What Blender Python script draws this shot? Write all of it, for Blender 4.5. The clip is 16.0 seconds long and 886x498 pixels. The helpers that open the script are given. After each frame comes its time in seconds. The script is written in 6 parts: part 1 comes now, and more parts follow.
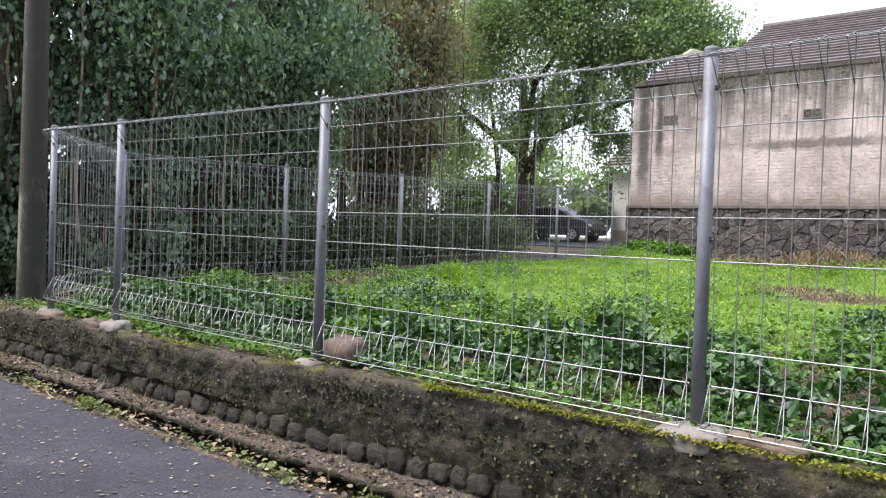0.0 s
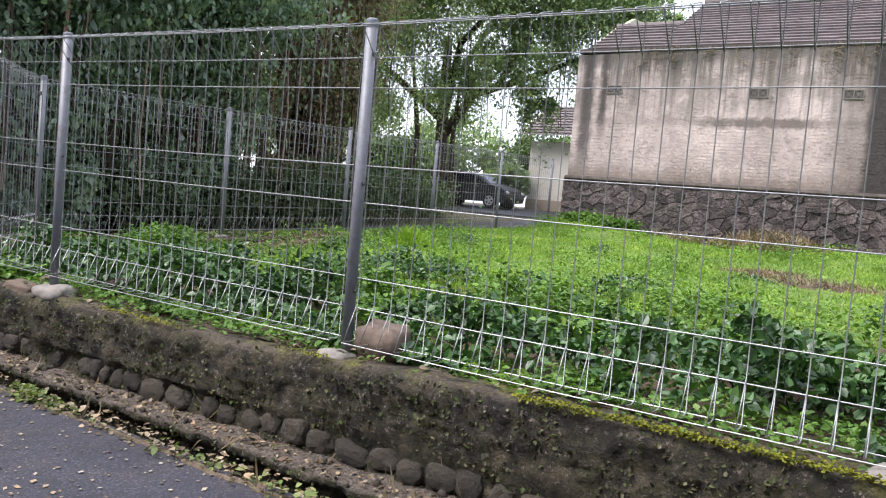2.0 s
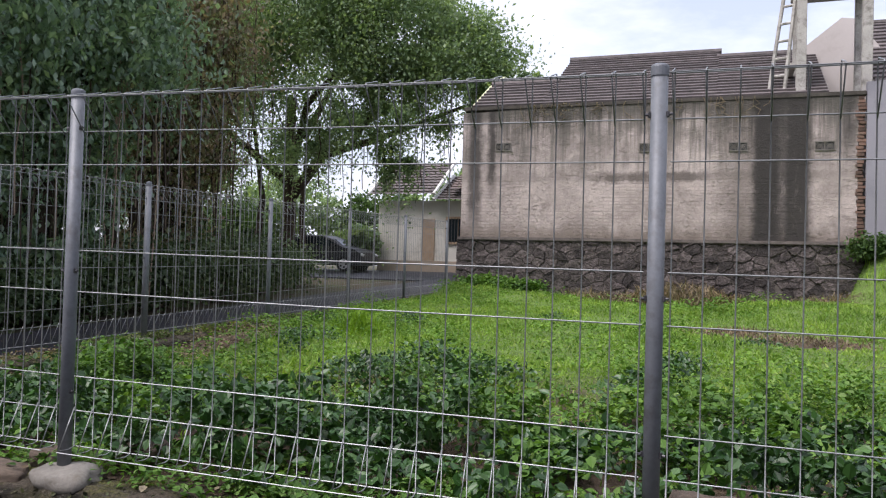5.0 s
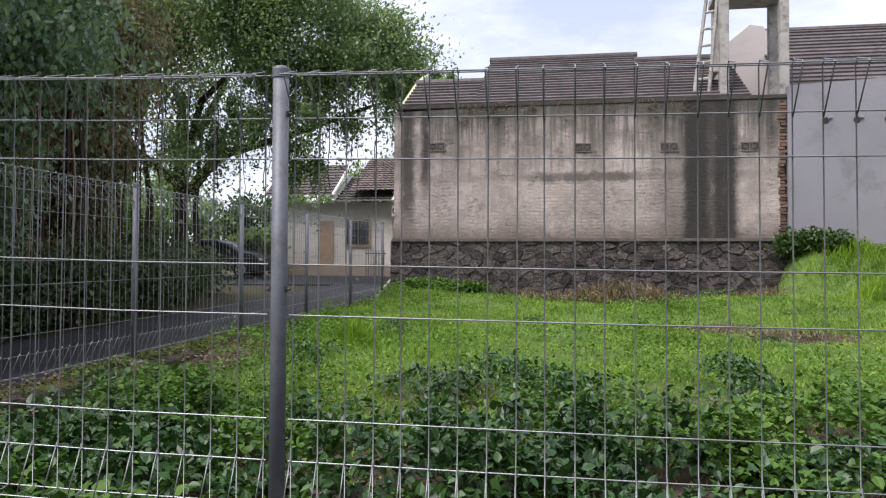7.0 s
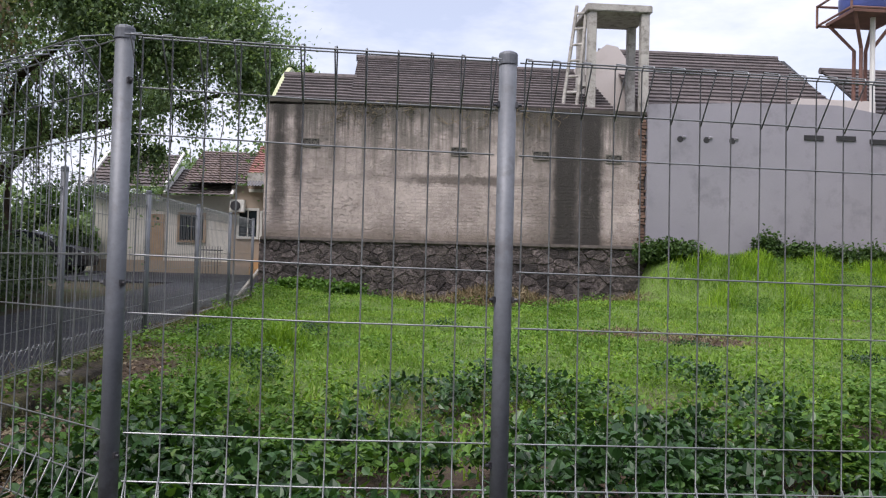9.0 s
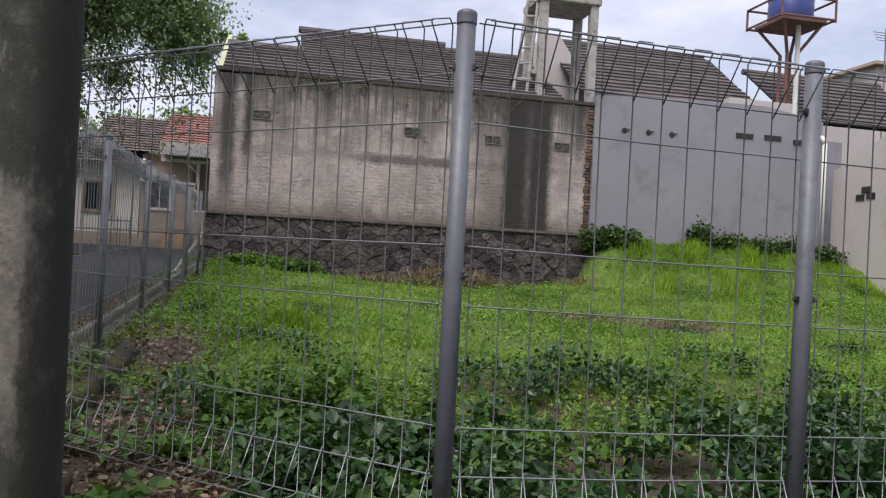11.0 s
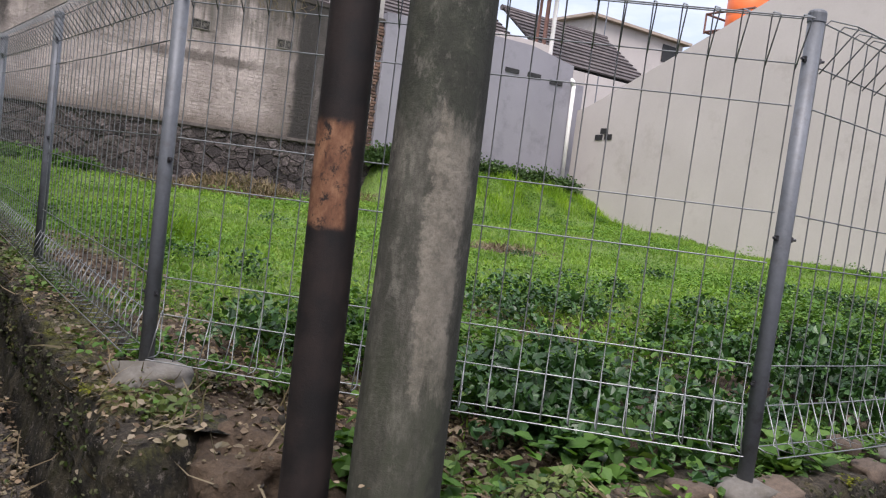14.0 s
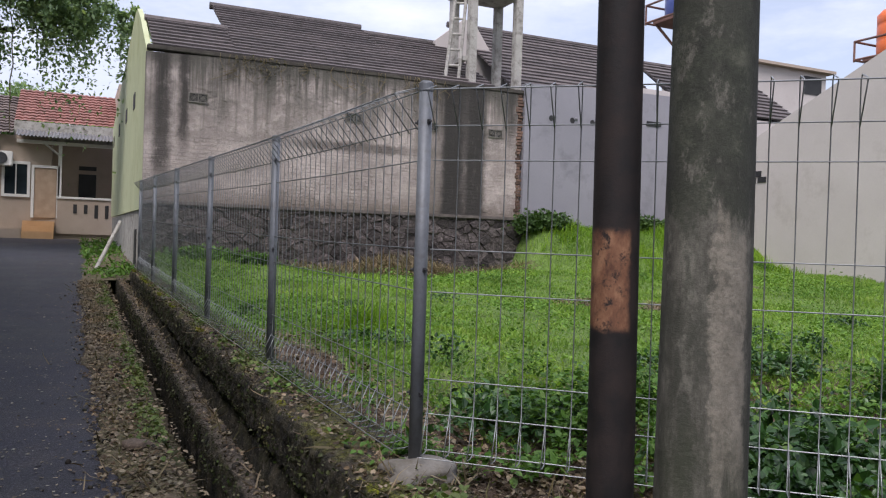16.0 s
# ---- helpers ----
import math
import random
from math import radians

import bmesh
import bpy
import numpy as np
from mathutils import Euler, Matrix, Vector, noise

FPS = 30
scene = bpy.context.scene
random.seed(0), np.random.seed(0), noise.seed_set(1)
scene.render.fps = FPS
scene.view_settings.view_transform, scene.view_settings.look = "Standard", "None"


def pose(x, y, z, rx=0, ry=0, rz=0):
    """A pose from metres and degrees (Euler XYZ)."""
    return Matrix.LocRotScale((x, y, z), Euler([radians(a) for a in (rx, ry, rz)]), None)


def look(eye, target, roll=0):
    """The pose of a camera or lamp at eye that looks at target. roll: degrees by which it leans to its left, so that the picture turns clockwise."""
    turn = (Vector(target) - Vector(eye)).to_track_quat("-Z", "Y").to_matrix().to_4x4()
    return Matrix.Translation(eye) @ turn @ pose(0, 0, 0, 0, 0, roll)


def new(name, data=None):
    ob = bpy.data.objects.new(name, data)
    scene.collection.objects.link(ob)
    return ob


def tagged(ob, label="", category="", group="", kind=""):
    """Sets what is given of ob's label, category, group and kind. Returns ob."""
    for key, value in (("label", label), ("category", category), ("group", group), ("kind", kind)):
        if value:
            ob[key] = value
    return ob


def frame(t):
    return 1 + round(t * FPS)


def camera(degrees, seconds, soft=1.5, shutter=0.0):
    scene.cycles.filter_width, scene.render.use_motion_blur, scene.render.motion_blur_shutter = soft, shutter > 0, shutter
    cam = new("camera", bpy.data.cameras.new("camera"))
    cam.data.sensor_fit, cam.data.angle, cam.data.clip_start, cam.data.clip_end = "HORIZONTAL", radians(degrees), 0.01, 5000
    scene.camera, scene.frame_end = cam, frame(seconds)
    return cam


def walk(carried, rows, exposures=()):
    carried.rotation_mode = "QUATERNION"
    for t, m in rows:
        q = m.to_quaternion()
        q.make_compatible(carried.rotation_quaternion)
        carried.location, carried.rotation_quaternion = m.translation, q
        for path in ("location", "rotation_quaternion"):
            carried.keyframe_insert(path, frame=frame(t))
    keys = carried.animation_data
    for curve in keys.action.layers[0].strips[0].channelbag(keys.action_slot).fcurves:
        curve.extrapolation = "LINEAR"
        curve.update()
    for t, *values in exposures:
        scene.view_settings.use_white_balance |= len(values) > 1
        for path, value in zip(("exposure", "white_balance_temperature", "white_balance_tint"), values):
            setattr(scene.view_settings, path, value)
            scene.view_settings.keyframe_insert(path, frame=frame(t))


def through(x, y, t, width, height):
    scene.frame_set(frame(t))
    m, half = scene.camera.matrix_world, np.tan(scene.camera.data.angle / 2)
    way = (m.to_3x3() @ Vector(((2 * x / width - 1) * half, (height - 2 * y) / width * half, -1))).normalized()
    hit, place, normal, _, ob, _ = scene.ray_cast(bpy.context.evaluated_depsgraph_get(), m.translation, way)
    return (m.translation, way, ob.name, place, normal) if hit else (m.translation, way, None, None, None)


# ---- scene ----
from mathutils import bvhtree

cam = camera(58.2, 16.0, 1.2)
PATH = [
    (0, (1.331, -3.19, 0.794), (0.025, -1.676, 0.752), 1.9),
    (0.5, (1.032, -3.135, 0.772), (-0.277, -1.625, 0.697), 2.0),
    (1, (0.675, -3.038, 0.745), (-0.635, -1.53, 0.654), 2.6),
    (1.5, (0.343, -3.02, 0.738), (-0.868, -1.433, 0.611), 4.7),
    (2, (0.038, -2.994, 0.763), (-1.047, -1.318, 0.64), 5.0),
    (2.5, (-0.321, -2.863, 0.791), (-1.334, -1.139, 0.756), 4.4),
    (3, (-0.712, -2.851, 0.85), (-1.603, -1.06, 0.868), 4.7),
    (3.5, (-1.04, -2.781, 0.871), (-1.851, -0.954, 0.947), 3.9),
    (4, (-1.441, -2.729, 0.891), (-2.194, -0.88, 1.017), 2.4),
    (4.5, (-1.814, -2.74, 0.89), (-2.526, -0.871, 0.948), 1.7),
    (7, (-3.829, -2.692, 0.898), (-4.174, -0.723, 0.953), 0.3),
    (7.5, (-4.2, -2.596, 0.902), (-4.382, -0.605, 0.957), -0.1),
    (8, (-4.601, -2.586, 0.908), (-4.653, -0.587, 0.973), 0.1),
    (8.5, (-4.928, -2.558, 0.908), (-4.872, -0.559, 0.973), 0.9),
    (11, (-6.609, -2.349, 0.908), (-6.192, -0.394, 0.927), 3.1),
    (11.5, (-6.964, -2.24, 0.898), (-6.405, -0.32, 0.91), 4.1),
    (12, (-7.355, -2.152, 0.923), (-6.676, -0.271, 0.918), 4.2),
    (12.5, (-7.732, -2.085, 0.9), (-6.97, -0.236, 0.907), 4.4),
    (13, (-8.078, -1.907, 0.89), (-7.21, -0.105, 0.861), 4.6),
    (13.5, (-8.382, -1.778, 0.866), (-7.316, -0.089, 0.769), 6.6),
    (14, (-8.645, -1.65, 0.872), (-7.501, -0.016, 0.728), 7.2),
    (14.5, (-8.859, -1.506, 0.936), (-7.693, 0.114, 0.81), 5.7),
    (15, (-8.996, -1.528, 0.976), (-7.947, 0.173, 0.91), 3.6),
    (15.5, (-9.072, -1.544, 0.984), (-8.15, 0.231, 0.955), 2.5),
    (16, (-9.109, -1.57, 0.979), (-8.267, 0.245, 0.962), 1.8),
]
EXPOSURE = [(0, 1.7, 6500, 18), (1.5, 1.72, 6500, 18), (2.5, 1.45, 6500, 18), (3.5, 1.06, 6500, 18), (4.5, 0.96, 6500, 18), (7.5, 0.86, 6500, 18), (8.5, 0.82, 6500, 18), (11, 0.5, 6500, 18), (12.5, 0.62, 6500, 18), (13.5, 0.78, 6500, 18), (14.5, 1, 6500, 18), (15.2, 0.85, 6350, 18), (16, 0.68, 6350, 18)]
walk(cam, [(t, look(eye, target, roll)) for t, eye, target, roll in PATH], EXPOSURE)

# ---------------------------------------------------------------- light
SUN_EL, SUN_ROT = radians(58), radians(220)
world = bpy.data.worlds.new("overcast_sky")
scene.world = world
world.use_nodes = True
wn, wl = world.node_tree.nodes, world.node_tree.links
sky = wn.new("ShaderNodeTexSky")
sky.sky_type, sky.sun_disc, sky.sun_elevation, sky.sun_rotation = "NISHITA", False, SUN_EL, SUN_ROT
sky.dust_density, sky.air_density = 3.0, 1.0
wc = wn.new("ShaderNodeTexCoord")
wm = wn.new("ShaderNodeMapping")
wm.inputs["Scale"].default_value = (1.6, 1.6, 5.0)
cloud = wn.new("ShaderNodeTexNoise")
cloud.inputs["Scale"].default_value, cloud.inputs["Detail"].default_value = 1.7, 7
cloud.inputs["Roughness"].default_value = 0.6
cr = wn.new("ShaderNodeValToRGB")
cr.color_ramp.elements[0].position, cr.color_ramp.elements[0].color = 0.38, (0.42, 0.42, 0.42, 1)
cr.color_ramp.elements[1].position, cr.color_ramp.elements[1].color = 0.62, (0.98, 0.98, 0.98, 1)
cmix = wn.new("ShaderNodeMix")
cmix.data_type = "RGBA"
cmix.inputs["B"].default_value = (5.7, 6.1, 6.9, 1)
wl.new(wc.outputs["Generated"], wm.inputs["Vector"])
wl.new(wm.outputs["Vector"], cloud.inputs["Vector"])
wl.new(cloud.outputs["Fac"], cr.inputs["Fac"])
wl.new(cr.outputs["Color"], cmix.inputs["Factor"])
wl.new(sky.outputs["Color"], cmix.inputs["A"])
wl.new(cmix.outputs["Result"], wn["Background"].inputs["Color"])
wn["Background"].inputs["Strength"].default_value = 0.11

sun = new("sun", bpy.data.lights.new("sun", "SUN"))
sun.data.energy, sun.data.angle, sun.data.color = 2.1, radians(35), (1.0, 0.98, 0.95)
sun.matrix_world = look((60 * math.cos(SUN_EL) * math.sin(SUN_ROT), 60 * math.cos(SUN_EL) * math.cos(SUN_ROT), 60 * math.sin(SUN_EL)), (0, 0, 0))


# ---------------------------------------------------------------- materials
# worn patches of the lot: centre and half widths
BARE = ((-2.15, 8.3, 0.65, 0.5), (-1.3, 7.35, 0.75, 0.55), (-2.0, 13.6, 2.2, 0.5), (-7.35, 2.6, 0.35, 0.9), (-7.4, 4.6, 0.3, 0.7), (-7.3, 0.8, 0.6, 0.8), (1.6, 8.8, 0.5, 0.25), (-6.9, 0.15, 0.7, 0.3))


class Nodes:
    """A short way to wire a material's nodes."""

    def __init__(self, name):
        self.mat = bpy.data.materials.new(name)
        self.mat.use_nodes = True
        self.tree = self.mat.node_tree
        self.out = self.tree.nodes["Material Output"]
        self.bsdf = self.tree.nodes["Principled BSDF"]

    def add(self, kind, **settings):
        node = self.tree.nodes.new("ShaderNode" + kind)
        for key, value in settings.items():
            node.inputs[key.replace("_", " ")].default_value = value
        return node

    def link(self, a, b):
        self.tree.links.new(a, b)

    def place(self, shift=True):
        """World-size coordinates of the object, moved by chance from object to object."""
        co = self.add("TexCoord").outputs["Object"]
        if not shift:
            return co
        info, mul, add = self.add("ObjectInfo"), self.add("VectorMath"), self.add("VectorMath")
        mul.operation, add.operation = "SCALE", "ADD"
        mul.inputs[0].default_value = (31, 17, 23)
        self.link(info.outputs["Random"], mul.inputs["Scale"])
        self.link(co, add.inputs[0])
        self.link(mul.outputs[0], add.inputs[1])
        return add.outputs[0]

    def noise(self, co, scale, detail=5, rough=0.6, squash=None):
        n = self.add("TexNoise", Scale=scale, Detail=detail, Roughness=rough)
        if squash:
            m = self.add("Mapping", Scale=squash)
            self.link(co, m.inputs["Vector"])
            co = m.outputs["Vector"]
        self.link(co, n.inputs["Vector"])
        return n.outputs["Fac"]

    def ramp(self, fac, *stops):
        r = self.add("ValToRGB")
        e = r.color_ramp.elements
        while len(e) < len(stops):
            e.new(0.5)
        for el, (pos, col) in zip(e, stops):
            el.position, el.color = pos, (*col, 1) if len(col) == 3 else col
        self.link(fac, r.inputs["Fac"])
        return r.outputs["Color"]

    def grey(self, fac, lo, hi, a=0.0, b=1.0):
        return self.ramp(fac, (lo, (a, a, a)), (hi, (b, b, b)))

    def mix(self, fac, a, b, how="MIX"):
        m = self.add("Mix")
        m.data_type, m.blend_type = "RGBA", how
        for sock, v in (("Factor", fac), ("A", a), ("B", b)):
            if isinstance(v, (int, float)):
                m.inputs[sock].default_value = v
            elif isinstance(v, tuple):
                m.inputs[sock].default_value = (*v, 1)
            else:
                self.link(v, m.inputs[sock])
        return m.outputs["Result"]

    def math(self, how, a, b):
        m = self.add("Math")
        m.operation = how
        for i, v in enumerate((a, b)):
            if isinstance(v, (int, float)):
                m.inputs[i].default_value = v
            else:
                self.link(v, m.inputs[i])
        return m.outputs[0]

    def band(self, v, lo, hi, soft):
        """1 between lo and hi, falling off over soft."""
        out = []
        for edge, sign in ((lo, 1), (hi, -1)):
            m = self.add("MapRange")
            m.interpolation_type = "SMOOTHSTEP"
            m.inputs["From Min"].default_value, m.inputs["From Max"].default_value = (edge - soft, edge + soft) if sign > 0 else (edge + soft, edge - soft)
            if sign < 0:
                m.inputs["From Min"].default_value, m.inputs["From Max"].default_value = edge - soft, edge + soft
                m.inputs["To Min"].default_value, m.inputs["To Max"].default_value = 1, 0
            self.link(v, m.inputs["Value"])
            out.append(m.outputs["Result"])
        return self.math("MULTIPLY", *out)

    def bump(self, height, strength, distance):
        b = self.add("Bump", Strength=strength, Distance=distance)
        self.link(height, b.inputs["Height"])
        self.link(b.outputs["Normal"], self.bsdf.inputs["Normal"])

    def done(self, color, rough=0.8, metal=0.0):
        for sock, v in (("Base Color", color), ("Roughness", rough), ("Metallic", metal)):
            if isinstance(v, (int, float)):
                self.bsdf.inputs[sock].default_value = v
            elif isinstance(v, tuple):
                self.bsdf.inputs[sock].default_value = (*v, 1)
            else:
                self.link(v, self.bsdf.inputs[sock])
        return self.mat


def surface(name, lo, hi, rough=0.8, big=1.5, fine=30.0, bump=0.3, depth=0.01, metal=0.0, stain=None, amount=0.5, per_object=0.0):
    """A surface with large and fine variation between two colours, and stains of a third."""
    n = Nodes(name)
    co = n.place()
    a, b = n.noise(co, big, 6), n.noise(co, fine, 6, 0.7)
    both = n.math("ADD", n.math("MULTIPLY", a, 0.6), n.math("MULTIPLY", b, 0.4))
    col = n.ramp(both, (0.33, lo), (0.67, hi))
    if stain:
        s = n.noise(co, big * 2.3, 8, 0.7)
        col = n.mix(n.grey(s, 0.62 - amount * 0.25, 0.78 - amount * 0.2), col, stain)
    if per_object:
        r = n.add("ObjectInfo").outputs["Random"]
        col = n.mix(1.0, col, n.ramp(r, (0, (1 - per_object,) * 3), (1, (1 + per_object * 0.4,) * 3)), "MULTIPLY")
    if bump:
        n.bump(both, bump, depth)
    return n.done(col, rough, metal)


def leaf_material(name, colors, gloss=0.35, through=0.35, rough=0.55):
    """Leaves: a colour by chance for each, light that passes through them, a soft sheen."""
    n = Nodes(name)
    rnd = n.add("NewGeometry").outputs["Random Per Island"]
    col = n.ramp(rnd, *[(i / (len(colors) - 1), c) for i, c in enumerate(colors)])
    patch = n.noise(n.place(False), 1.5, 5, 0.65)
    col = n.mix(1.0, col, n.ramp(patch, (0.32, (0.55, 0.62, 0.6)), (0.52, (0.98, 1.0, 0.95)), (0.7, (1.38, 1.26, 1.05))), "MULTIPLY")
    n.done(col, rough)
    n.bsdf.inputs["Specular IOR Level"].default_value = gloss
    tr = n.add("BsdfTranslucent")
    n.link(n.mix(1.0, col, (1.25, 1.3, 0.6), "MULTIPLY"), tr.inputs["Color"])
    ms = n.add("MixShader", Fac=through)
    n.link(n.bsdf.outputs[0], ms.inputs[1])
    n.link(tr.outputs[0], ms.inputs[2])
    n.link(ms.outputs[0], n.out.inputs["Surface"])
    return n.mat


def wall_material():
    """Old cement render: pale, streaked by rain, rough courses showing through below, soot under the gutters."""
    n = Nodes("weathered_render")
    co = n.place(False)
    sep = n.add("SeparateXYZ")
    n.link(co, sep.inputs[0])
    x, z = sep.outputs["X"], sep.outputs["Z"]
    big, mid, fine = n.noise(co, 0.8, 6), n.noise(co, 5, 8, 0.7), n.noise(co, 40, 6, 0.7)
    streak = n.noise(co, 2.2, 8, 0.65, (3.0, 1.0, 0.16))
    col = n.ramp(n.math("ADD", n.math("MULTIPLY", big, 0.55), n.math("MULTIPLY", mid, 0.45)), (0.38, (0.31, 0.262, 0.238)), (0.6, (0.58, 0.5, 0.46)))
    col = n.mix(n.math("MULTIPLY", n.grey(streak, 0.5, 0.64), n.band(z, 3.1, 9, 0.6)), col, (0.2, 0.178, 0.155))
    drip = n.noise(co, 3.2, 9, 0.7, (3.4, 1.0, 0.1))
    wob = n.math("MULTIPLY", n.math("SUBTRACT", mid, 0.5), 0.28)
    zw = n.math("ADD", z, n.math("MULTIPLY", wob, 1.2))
    low = n.band(z, 0, 2.9, 0.06)
    brick = n.add("TexBrick", Scale=1.0, Mortar_Size=0.014, Brick_Width=0.22, Row_Height=0.075)
    rot = n.add("Mapping", Rotation=(radians(-90), 0, 0))
    n.link(co, rot.inputs["Vector"])
    n.link(rot.outputs["Vector"], brick.inputs["Vector"])
    bare = n.math("MULTIPLY", low, n.grey(n.noise(co, 1.4, 6, 0.7), 0.44, 0.56))
    course = n.math("MULTIPLY", n.math("MULTIPLY", brick.outputs["Fac"], bare), n.grey(mid, 0.38, 0.6))
    col = n.mix(n.math("MULTIPLY", course, 0.4), col, (0.17, 0.135, 0.115))
    pits = n.math("MULTIPLY", n.grey(n.noise(co, 13, 9, 0.8, (0.7, 1, 1.9)), 0.53, 0.66), n.grey(n.noise(co, 1.1, 6, 0.7), 0.42, 0.62, 0.1, 1.0))
    col = n.mix(n.math("MULTIPLY", pits, 0.5), col, (0.2, 0.17, 0.145))
    col = n.mix(n.math("MULTIPLY", n.band(zw, 1.3, 1.8, 0.24), 0.75), col, (0.14, 0.115, 0.085))
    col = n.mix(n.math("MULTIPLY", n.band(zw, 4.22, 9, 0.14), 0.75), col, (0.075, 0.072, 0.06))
    col = n.mix(n.math("MULTIPLY", n.band(zw, 2.86, 3.02, 0.07), n.grey(big, 0.36, 0.58, 0.1, 0.45)), col, (0.18, 0.155, 0.135))
    col = n.mix(n.math("MULTIPLY", n.grey(drip, 0.455, 0.56, 0.0, 0.88), n.band(zw, 3.75, 9, 0.5)), col, (0.085, 0.08, 0.066))
    col = n.mix(n.math("MULTIPLY", n.grey(n.noise(co, 1.7, 9, 0.72), 0.44, 0.6, 0.0, 0.6), n.band(zw, 3.2, 9, 0.5)), col, (0.13, 0.122, 0.104))
    col = n.mix(n.grey(n.noise(co, 7, 9, 0.75), 0.53, 0.68, 0.0, 0.45), col, (0.19, 0.168, 0.148))
    run = n.math("MULTIPLY", n.band(n.math("ADD", x, wob), -4.9, -2.7, 0.3), n.band(zw, 2.83, 3.02, 0.05))
    col = n.mix(n.math("MULTIPLY", run, n.grey(n.noise(co, 2.5, 6, 0.7), 0.36, 0.5, 0.3, 0.8)), col, (0.12, 0.1, 0.088))
    xw = n.math("ADD", x, n.math("MULTIPLY", wob, 0.7))
    for lo, hi, soft, z0, amount in ((-2.3, -1.5, 0.4, 1.1, 0.5), (-1.75, -0.68, 0.12, 1.0, 0.85), (-1.7, -1.26, 0.07, 1.0, 1.0), (-1.12, -0.72, 0.06, 1.0, 0.95), (-7.8, -7.5, 0.08, 2.0, 0.85), (-7.34, -7.16, 0.06, 2.7, 0.9), (-0.12, 0.12, 0.12, 3.4, 0.75)):
        m = n.math("MULTIPLY", n.band(xw, lo, hi, soft), n.band(n.math("ADD", z, n.math("MULTIPLY", wob, 3.0)), z0, 9, 0.5))
        m = n.math("MULTIPLY", m, n.grey(n.noise(co, 4.0, 9, 0.78, (2, 1, 0.8)), 0.34, 0.47, amount * 0.6, amount))
        col = n.mix(m, col, (0.042, 0.038, 0.034) if amount > 0.6 else (0.1, 0.085, 0.07))
    height = n.math("SUBTRACT", n.math("ADD", n.math("MULTIPLY", mid, 1.0), n.math("MULTIPLY", fine, 0.5)), n.math("ADD", n.math("MULTIPLY", course, 0.4), n.math("MULTIPLY", pits, 0.7)))
    n.bump(height, 0.8, 0.035)
    return n.done(col, 0.92)


def asphalt_material():
    n = Nodes("asphalt")
    co = n.place(False)
    big, grit = n.noise(co, 0.7, 6), n.noise(co, 130, 4, 0.8)
    v = n.add("TexVoronoi", Scale=60.0)
    n.link(co, v.inputs["Vector"])
    col = n.ramp(big, (0.4, (0.02, 0.0205, 0.029)), (0.6, (0.038, 0.039, 0.053)))
    col = n.mix(n.grey(n.noise(co, 2.6, 8, 0.72), 0.48, 0.62, 0.0, 0.55), col, (0.06, 0.055, 0.056))
    col = n.mix(n.grey(n.noise(co, 9, 8, 0.75), 0.55, 0.68, 0.0, 0.5), col, (0.016, 0.015, 0.018))
    col = n.mix(1.0, col, n.ramp(v.outputs["Distance"], (0.1, (2.1, 2.0, 2.1)), (0.4, (0.62, 0.62, 0.64))), "MULTIPLY")
    n.bump(n.math("ADD", grit, v.outputs["Distance"]), 0.5, 0.006)
    return n.done(col, n.grey(big, 0.3, 0.7, 0.55, 0.8))


def kerb_material(name="mossy_masonry", top=((0.07, 0.085, 0.012), (0.3, 0.31, 0.04)), lie=0.5):
    """Old masonry under dirt and moss; the moss lies thick on what faces up, where the tan is also painted paler, as
    lit tops are.
    """
    n = Nodes(name)
    co = n.place(False)
    sep = n.add("SeparateXYZ")
    n.link(n.add("NewGeometry").outputs["Normal"], sep.inputs[0])
    big, mid, fine = n.noise(co, 1.6, 6), n.noise(co, 9, 8, 0.7), n.noise(co, 60, 6, 0.75)
    col = n.ramp(mid, (0.38, (0.009, 0.008, 0.005)), (0.5, (0.036, 0.031, 0.018)), (0.64, (0.105, 0.088, 0.052)))
    col = n.mix(n.grey(n.noise(co, 5, 8, 0.75), 0.5, 0.62, 0.0, 0.55), col, (0.075, 0.072, 0.026))
    col = n.mix(n.grey(n.noise(co, 28, 5, 0.8), 0.57, 0.64), col, (0.24, 0.205, 0.165))
    green = n.math("MULTIPLY", n.grey(n.math("ADD", n.math("MULTIPLY", big, 0.6), n.math("MULTIPLY", mid, 0.4)), lie, lie + 0.11), n.grey(sep.outputs["Z"], 0.45, 0.9, 0.0, 1))
    # Upward faces painted paler: part dust, part light that the dark sides lack.
    dusty_lit_top = n.math("MULTIPLY", n.grey(sep.outputs["Z"], 0.6, 0.95), n.grey(n.noise(co, 4, 8, 0.75), 0.38, 0.56, 0.1, 0.8))
    col = n.mix(dusty_lit_top, col, n.ramp(fine, (0.4, (0.09, 0.07, 0.05)), (0.62, (0.24, 0.195, 0.145))))
    col = n.mix(n.math("MULTIPLY", green, 0.9), col, n.ramp(fine, (0.4, top[0]), (0.6, top[1])))
    n.bump(n.math("ADD", mid, n.math("MULTIPLY", fine, 0.8)), 1.0, 0.07)
    return n.done(col, 0.95)


